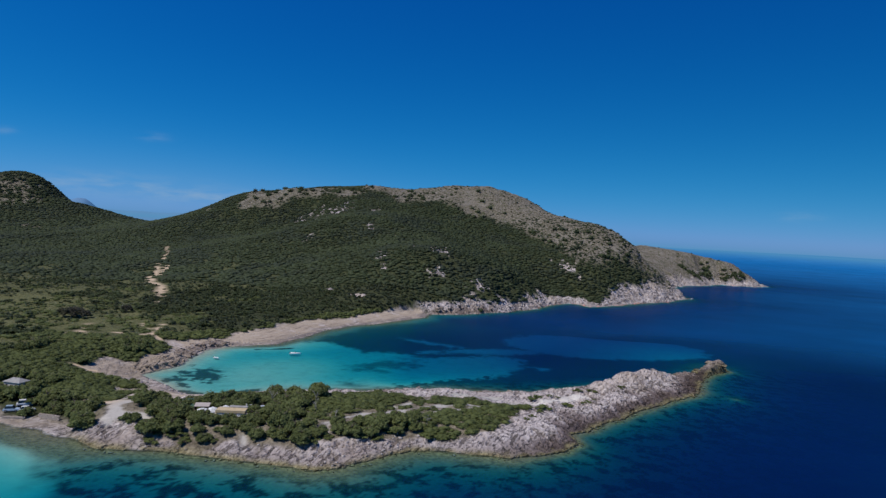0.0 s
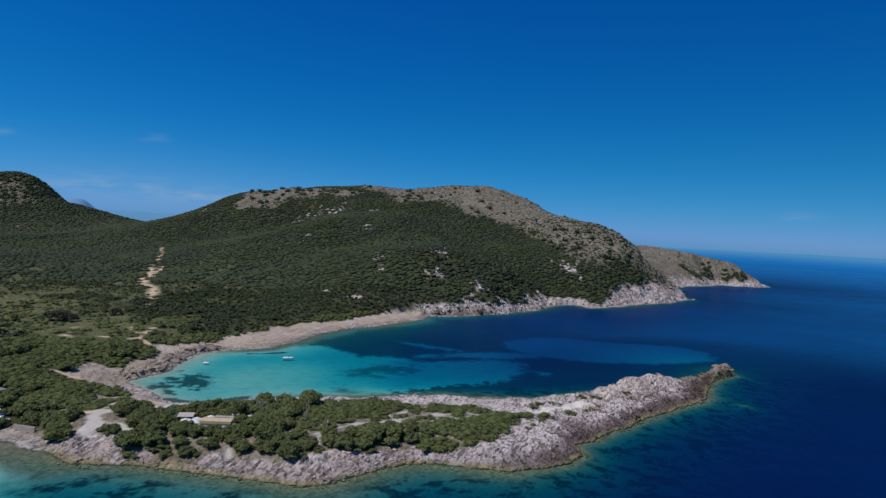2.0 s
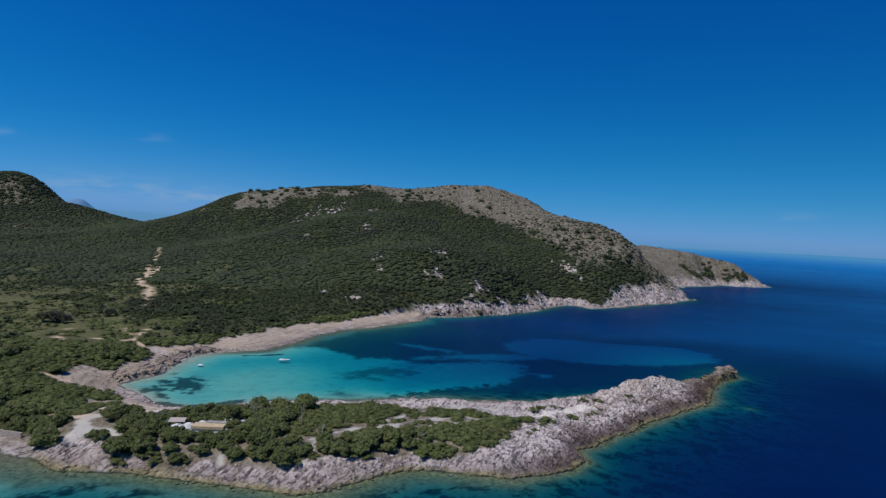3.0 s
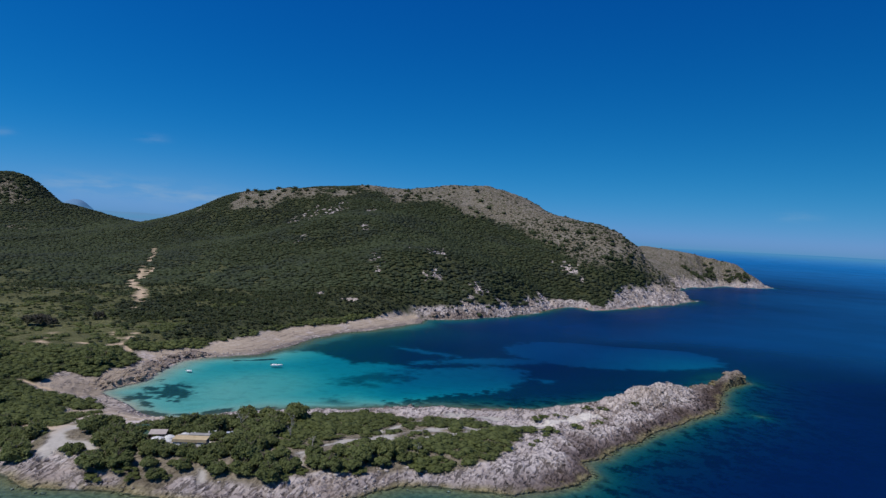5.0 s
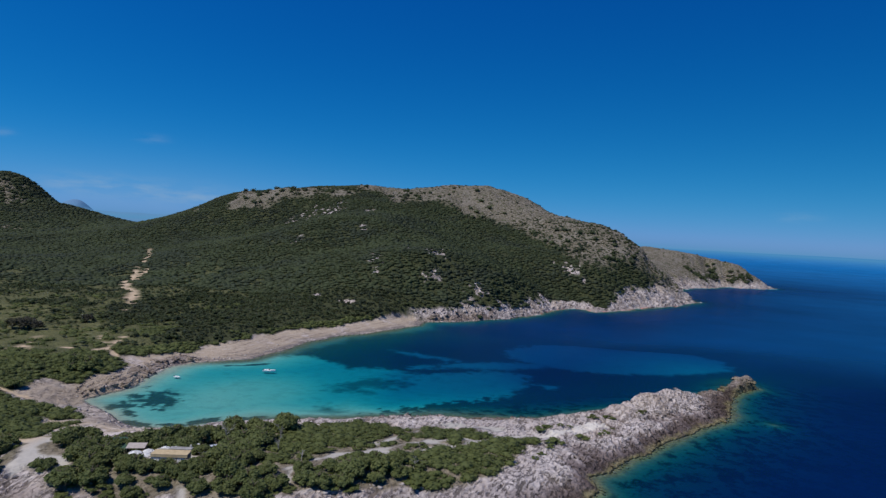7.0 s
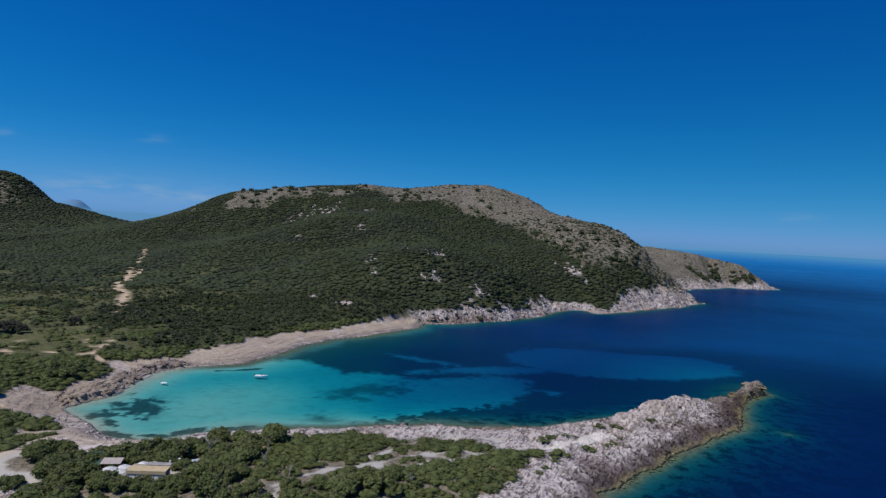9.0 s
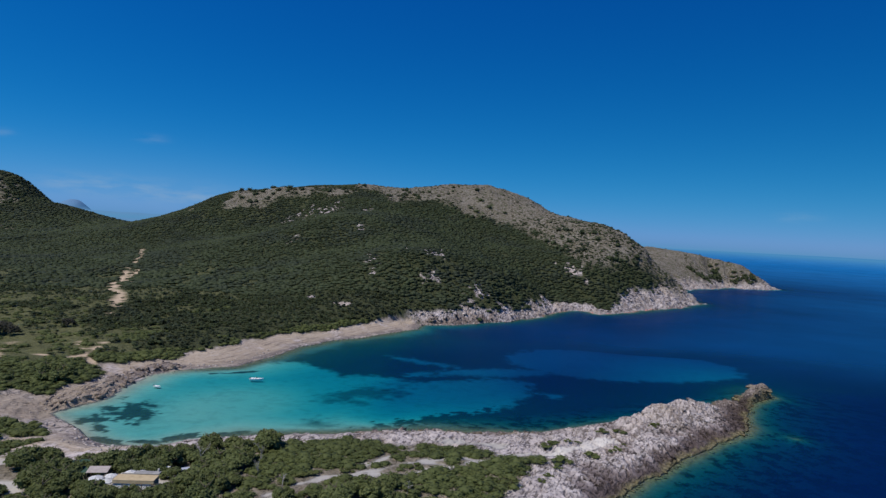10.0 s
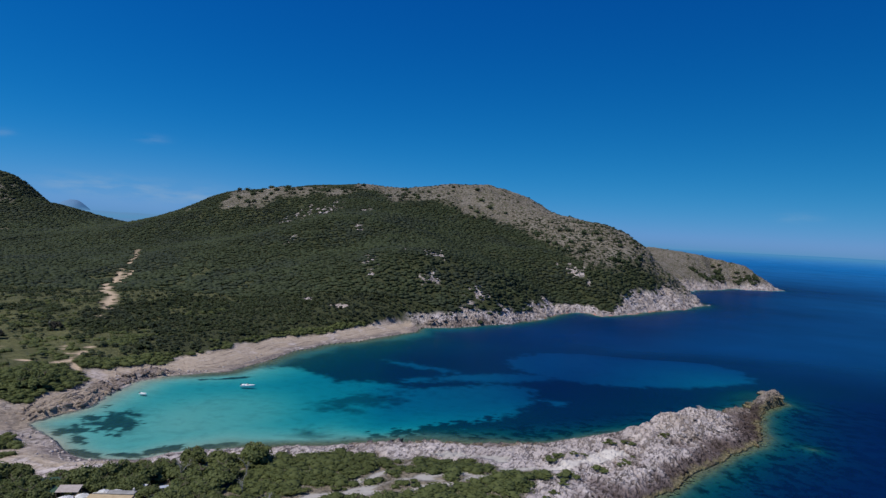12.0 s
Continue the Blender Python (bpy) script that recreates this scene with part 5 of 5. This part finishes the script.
def stone_wall(x, y, length, height, turn, material=STONE, label="low dry-stone wall above the shore"):
    bm = bmesh.new()
    r = random.Random(int(x * 7 + y))
    n = max(3, int(length / 0.8))
    for i in range(n):
        for j in range(max(1, int(height / 0.4))):
            s = (length / n * r.uniform(0.9, 1.02), 0.45 * r.uniform(0.85, 1.1), 0.42 * r.uniform(0.85, 1.05))
            bmesh.ops.create_cube(bm, size=1, matrix=Matrix.Translation(((i + 0.5 * (j % 2) * 0.8 + 0.3) * length / n - length / 2, 0, (j + 0.4) * 0.4)) @ Matrix.Diagonal((*s, 1)))
    me = bpy.data.meshes.new("stone_wall")
    bm.to_mesh(me)
    bm.free()
    me.materials.append(material)
    w = tagged(new("stone_wall", me), label, "wall")
    w.matrix_basis = pose(x, y, height_at(x, y) - 0.15, 0, 0, turn)


def cottage(x, y, turn):
    c = tagged(new("cottage"), "small white cottage with a pale grey hipped roof", "house")
    piece("wall", box(8.4, 5.6, 3.4, 0.03, (0, 0, 1.5)), PLASTER, c)
    rings = [[(-4.6, -3.2, 3.15), (4.6, -3.2, 3.15), (4.6, 3.2, 3.15), (-4.6, 3.2, 3.15)], [(-4.6, -3.2, 3.3), (4.6, -3.2, 3.3), (4.6, 3.2, 3.3), (-4.6, 3.2, 3.3)], [(-1.8, -0.15, 4.6), (1.8, -0.15, 4.6), (1.8, 0.15, 4.6), (-1.8, 0.15, 4.6)]]
    piece("roof", loft(rings), GREY_ROOF, c, "pale grey hipped roof")
    for px in (-2.6, 2.6):
        w = piece("window", box(1.1, 0.12, 1.1, 0.02, (px, -2.82, 1.9)), WOOD_POST, c)
        piece("pane", box(0.9, 0.05, 0.9, 0, (px, -2.89, 1.9)), GLASS, w, "dark pane")
    piece("door", box(1.0, 0.12, 2.1, 0.02, (0, -2.82, 1.25)), WOOD_POST, c, "wooden door")
    c.matrix_basis = pose(x, y, height_at(x, y), 0, 0, turn) @ Matrix.Diagonal((0.68, 0.68, 0.8, 1))


def dead_tree(x, y, height, turn, r):
    bm = bmesh.new()

    def limb(a, b, ra, rb, level):
        a, b = Vector(a), Vector(b)
        q = (b - a).to_track_quat("Z", "Y")
        rings = [[bm.verts.new(c + q @ Vector((math.cos(s * 1.257) * rad, math.sin(s * 1.257) * rad, 0))) for s in range(5)] for c, rad in ((a, ra), (b, rb))]
        for s in range(5):
            bm.faces.new((rings[0][s], rings[0][(s + 1) % 5], rings[1][(s + 1) % 5], rings[1][s]))
        if level:
            for _ in range(4):
                t = r.uniform(0.35, 1.0)
                d = (b - a).normalized() * 0.7 + Vector((r.uniform(-1, 1), r.uniform(-1, 1), r.uniform(-0.1, 0.7)))
                limb(a.lerp(b, t), a.lerp(b, t) + d.normalized() * (b - a).length * r.uniform(0.4, 0.65), rb * 0.9, rb * 0.4, level - 1)

    limb((0, 0, -0.2), (0.3, 0.2, height * 0.55), 0.14, 0.08, 3)
    t = tagged(new("dead_tree"), "bare grey dead pine among green trees", "tree", "dead pines")
    piece("trunk", bm, DEAD_WOOD, t)
    t.matrix_basis = pose(x, y, height_at(x, y), 0, 0, turn)



# triangles of a block whose corners come as (x, y, z) in the order --- --+ -+- -++ +-- +-+ ++- +++
BLOCK = np.array([(0, 1, 3), (0, 3, 2), (4, 6, 7), (4, 7, 5), (0, 4, 5), (0, 5, 1), (2, 3, 7), (2, 7, 6), (1, 5, 7), (1, 7, 3), (0, 2, 6), (0, 6, 4)])
STRIKE = -68.0


def slabs(name, label, x, y, size, thick, r, spread=9, long=1.0, dip_mean=18, drape=False, lift=0.0):
    """Tilted rock slabs that stand out of the ground along the strike of the beds."""
    n = len(x)
    c = np.array(list(itertools.product((-1, 1), repeat=3)), float)[None] * (1 + r.uniform(-0.38, 0.38, (n, 8, 3)))
    c = c * np.stack([size * long * r.uniform(0.9, 2.2, n), size * r.uniform(0.22, 0.5, n), thick], 1)[:, None]
    dip, turn = np.radians(r.normal(dip_mean, 6, n))[:, None], np.radians(STRIKE + r.normal(0, spread, n))[:, None]
    px, py, pz = c[..., 0], c[..., 1] * np.cos(dip) - c[..., 2] * np.sin(dip), c[..., 1] * np.sin(dip) + c[..., 2] * np.cos(dip)
    qx, qy = px * np.cos(turn) - py * np.sin(turn) + x[:, None], px * np.sin(turn) + py * np.cos(turn) + y[:, None]
    base = sample(Z, qx.ravel(), qy.ravel()).reshape(qx.shape) if drape else sample(Z, x, y)[:, None]
    qz = pz + base + lift - (0.30 * thick + 0.08 * size)[:, None]
    v = np.stack([qx, qy, qz], -1).reshape(-1, 3)
    f = (BLOCK[None] + 8 * np.arange(n)[:, None, None]).reshape(-1, 3)
    me = soup(name, v, f, GROUND)
    for key, field in (("rock", None), ("far", smooth(425, 470, my)), ("headland", HEAD), ("dark_rock", DARK), ("outer", OUTER), ("ledge", LEDGE), ("shore_weed", SHORE_WEED)):
        a = me.attributes.new(key, "FLOAT", "POINT")
        values = np.ones(n) if field is None else sample(field, x, y)
        a.data.foreach_set("value", np.repeat(values, 8).astype(np.float32))
    tagged(new(name, me), label, "rocks", kind="stuff")
    print(name, n)


def rocky_shores(r):
    x, y = scatter(-112, 134, 148, 324, 1.25, r)
    d = sample(D, x, y)
    ok = (d > 2.5) & (sample(WOOD, x, y) < 0.35) & (sample(TRACK, x, y) < 0.15) & (sample(HEAD, x, y) > 0.6)
    ok &= r.random(len(x)) < (0.2 + 0.25 * smooth(15, 50, x)) * (1 - 0.75 * smooth(-2, 4, y - 190 - 0.95 * x) * smooth(75, 50, x))
    x, y = x[ok], y[ok]
    s = 0.3 + 0.65 * r.random(len(x)) ** 2 * (0.5 + 0.7 * smooth(20, 60, x))
    slabs("headland_slabs", "pale tilted limestone slabs of the headland", x, y, s, 0.05 + 0.09 * s * r.uniform(0.6, 1.3, len(x)), r, 10, 1.5, 8, True)
    x, y = scatter(62, 136, 225, 326, 1.3, r)
    ok = (sample(D, x, y) > 0.6) & (r.random(len(x)) < 0.16 + 0.4 * smooth(84, 100, x))
    x, y = x[ok], y[ok]
    s = 0.4 + 0.9 * r.random(len(x)) ** 2
    slabs("point_crags", "jagged broken limestone crags on the headland's point", x, y, s, 0.14 + 0.26 * s * r.uniform(0.6, 1.4, len(x)), r, 22, 0.9, 16)
    x, y = scatter(-100, 136, 148, 326, 1.3, r)
    ok = (sample(SHORE_WEED, x, y) > 0.25) & (sample(D, x, y) > -2.2) & (r.random(len(x)) < 0.4)
    x, y = x[ok], y[ok]
    s = 0.35 + 0.8 * r.random(len(x)) ** 1.5
    slabs("waterline_rocks", "low ochre weed-covered rocks along the waterline", x, y, s, 0.1 + 0.12 * s, r, 50, 0.35, 4, False, 0.14)
    x, y = scatter(-140, 35, 226, 306, 1.7, r)
    ok = (sample(LEDGE, x, y) > 0.3) & (r.random(len(x)) < 0.75)
    x, y = x[ok], y[ok]
    s = 0.5 + 1.3 * r.random(len(x)) ** 1.6
    slabs("ledge_slabs", "brown broken rock ledges beside the cove", x, y, s, 0.15 + 0.22 * s, r, 40, 1.0, 12)
    x, y = scatter(-60, 535, 425, 1125, 2.7, r)
    d = sample(D, x, y)
    ok = (d > 0.3) & (d < 30) & (sample(WOOD, x, y) < 0.5) & (sample(BEACH_SAND, x, y) < 0.3) & (r.random(len(x)) < 0.6)
    x, y = x[ok], y[ok]
    s = 0.7 + 1.5 * r.random(len(x)) ** 2
    slabs("cliff_slabs", "pale broken limestone crags of the capes", x, y, s, 0.12 + 0.15 * s, r, 12)


rocky_shores(np.random.default_rng(12))


def shore_boulders(r):
    """Loose blocks along the waterline."""
    x, y = scatter(-165, 140, 148, 345, 1.5, r)
    d = sample(D, x, y)
    cube = np.array(list(itertools.product((-1, 1), repeat=3)), float)
    ok = (d > 0.6) & (d < 8) & (sample(TRACK, x, y) < 0.3) & (r.random(len(x)) < (0.05 + 0.4 * (fbm(x, y, 12, 3) > 0.3)) * (x < 15))
    x, y = x[ok], y[ok]
    w = 0.14 + 0.4 * r.random(len(x)) ** 2.2
    z = np.maximum(sample(Z, x, y), -0.3) + 0.15 * w
    kinds = [((cube + r.uniform(-0.35, 0.35, (8, 3))) * np.array([0.9, 0.65, 0.7]), BLOCK) for _ in range(10)]
    v, f = merge(kinds, np.stack([x, y, z, w, w * r.uniform(0.5, 0.9, len(x))], 1), r)
    tagged(new("shore_boulders", soup("shore_boulders", v, f, plain_material("boulder_rock", (0.24, 0.207, 0.19), (0.58, 0.52, 0.49), 0.5, 0.9))), "loose pale boulders along the waterline", "rocks", kind="stuff")


shore_boulders(np.random.default_rng(9))
motor_boat(-77.0, 285.5, 8)
dinghy(-106.4, 266.2, -15)
beach_bar(-64.5, 174.0, 6)
for px, py, ps, pt in ((-72.6, 173.2, 1.5, 10), (-70.3, 174.8, 1.3, 30), (-69.6, 172.2, 1.4, 50), (-67.5, 177.2, 1.2, 20), (-65.2, 177.6, 1.2, 40)):
    parasol(px, py, ps, pt)
awning("shade_awning", -74.2, 176.8, 4.2, 2.6, 2.5, 12, BROWN_CLOTH, "faded brown cloth awning beside the beach bar")
awning("shade_net_canopy", -79.0, 178.2, 3.4, 5.0, 2.2, 25, GREEN_NET, "dark green shade-net canopy on posts", 16)
stone_wall(-81.8, 179.2, 8.0, 0.9, 65, PLASTER, "low pale plastered garden wall")
parked_car(-60.4, 181.6, 15, CAR_PAINTS[0])
parked_car(-57.8, 183.4, 30, CAR_PAINTS[1])
parked_car(-62.3, 183.0, -10, CAR_PAINTS[0])
parked_car(-130.8, 176.4, 20, CAR_PAINTS[2], 1.4)
parked_car(-129.8, 180.4, 35, CAR_PAINTS[0], 1.5)
parked_car(-126.8, 177.4, 10, CAR_PAINTS[1], 1.2)
cottage(-140.0, 190.5, -8)
stone_wall(-117.5, 173.5, 7.0, 1.6, -10)
stone_wall(-127.0, 172.0, 6.0, 1.2, 8)
dr = random.Random(3)
for px, py, ph in ((-57.5, 189, 6.0), (-45, 194, 5.5), (-9, 183, 3.0), (-36, 181, 4.0), (-43, 186, 4.5), (-192, 343, 5.0), (-205, 322, 5.0)):
    dead_tree(px, py, ph, dr.uniform(0, 360), dr)


# ---- distant mountains beyond the saddle ----
def far_mountains():
    m, tree, out = shader("blue_distance")
    k = Nodes(tree)
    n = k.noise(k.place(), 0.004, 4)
    # aerial haze is painted into this flat blue base colour
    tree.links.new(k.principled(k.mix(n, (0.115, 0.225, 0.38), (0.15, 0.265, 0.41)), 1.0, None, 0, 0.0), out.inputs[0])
    xs, ys = np.linspace(-3000, -900, 140), np.concatenate([[2350, 2360], np.linspace(2450, 3450, 11), np.linspace(3500, 3900, 14)])
    x, y = np.meshgrid(xs, ys)
    across = np.clip(1 - np.abs((y - 3700) / 200) ** 1.5, -0.1, 1)
    plain = np.where(y < 2355, -5, (30 + 16 * smooth(2360, 3500, y) + 2 * fbm(x, y, 300, 3)) * smooth(3800, 3600, y) * smooth(-900, -1000, x))
    top = 70 + 6 * smooth(-1600, -2200, x) + 8 * fbm(x, y * 0.2, 350, 4)
    dome = 138 * np.clip(1 - ((x + 2360) / 95) ** 2, 0, 1) ** 0.45 * (1 + 0.05 * fbm(x, y, 50, 3))
    z = np.maximum(np.maximum(np.maximum(top, dome) * across * smooth(-1150, -1300, x), plain), -5)
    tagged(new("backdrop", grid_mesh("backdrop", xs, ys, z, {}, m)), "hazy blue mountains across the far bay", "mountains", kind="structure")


far_mountains()


def sea_haze():
    """Thin pale haze painted on a glowing see-through sheet, veiling the sea's far rim."""
    m, tree, out = shader("haze")
    k = Nodes(tree)
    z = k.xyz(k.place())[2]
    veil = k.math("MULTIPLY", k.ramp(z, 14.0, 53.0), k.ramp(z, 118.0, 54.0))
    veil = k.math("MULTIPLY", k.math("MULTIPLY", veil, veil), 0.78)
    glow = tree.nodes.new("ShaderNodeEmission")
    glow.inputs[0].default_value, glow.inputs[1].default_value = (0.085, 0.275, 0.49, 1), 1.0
    clear = tree.nodes.new("ShaderNodeBsdfTransparent")
    mixer = tree.nodes.new("ShaderNodeMixShader")
    tree.links.new(veil, mixer.inputs[0])
    tree.links.new(clear.outputs[0], mixer.inputs[1])
    tree.links.new(glow.outputs[0], mixer.inputs[2])
    tree.links.new(mixer.outputs[0], out.inputs[0])
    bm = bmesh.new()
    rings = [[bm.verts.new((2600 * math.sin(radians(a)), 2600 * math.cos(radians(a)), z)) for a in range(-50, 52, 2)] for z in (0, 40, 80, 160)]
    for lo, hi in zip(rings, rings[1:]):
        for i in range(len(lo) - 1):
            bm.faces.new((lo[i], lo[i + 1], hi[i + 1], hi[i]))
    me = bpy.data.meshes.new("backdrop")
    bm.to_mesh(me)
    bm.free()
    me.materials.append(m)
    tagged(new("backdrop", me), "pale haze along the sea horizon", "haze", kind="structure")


sea_haze()
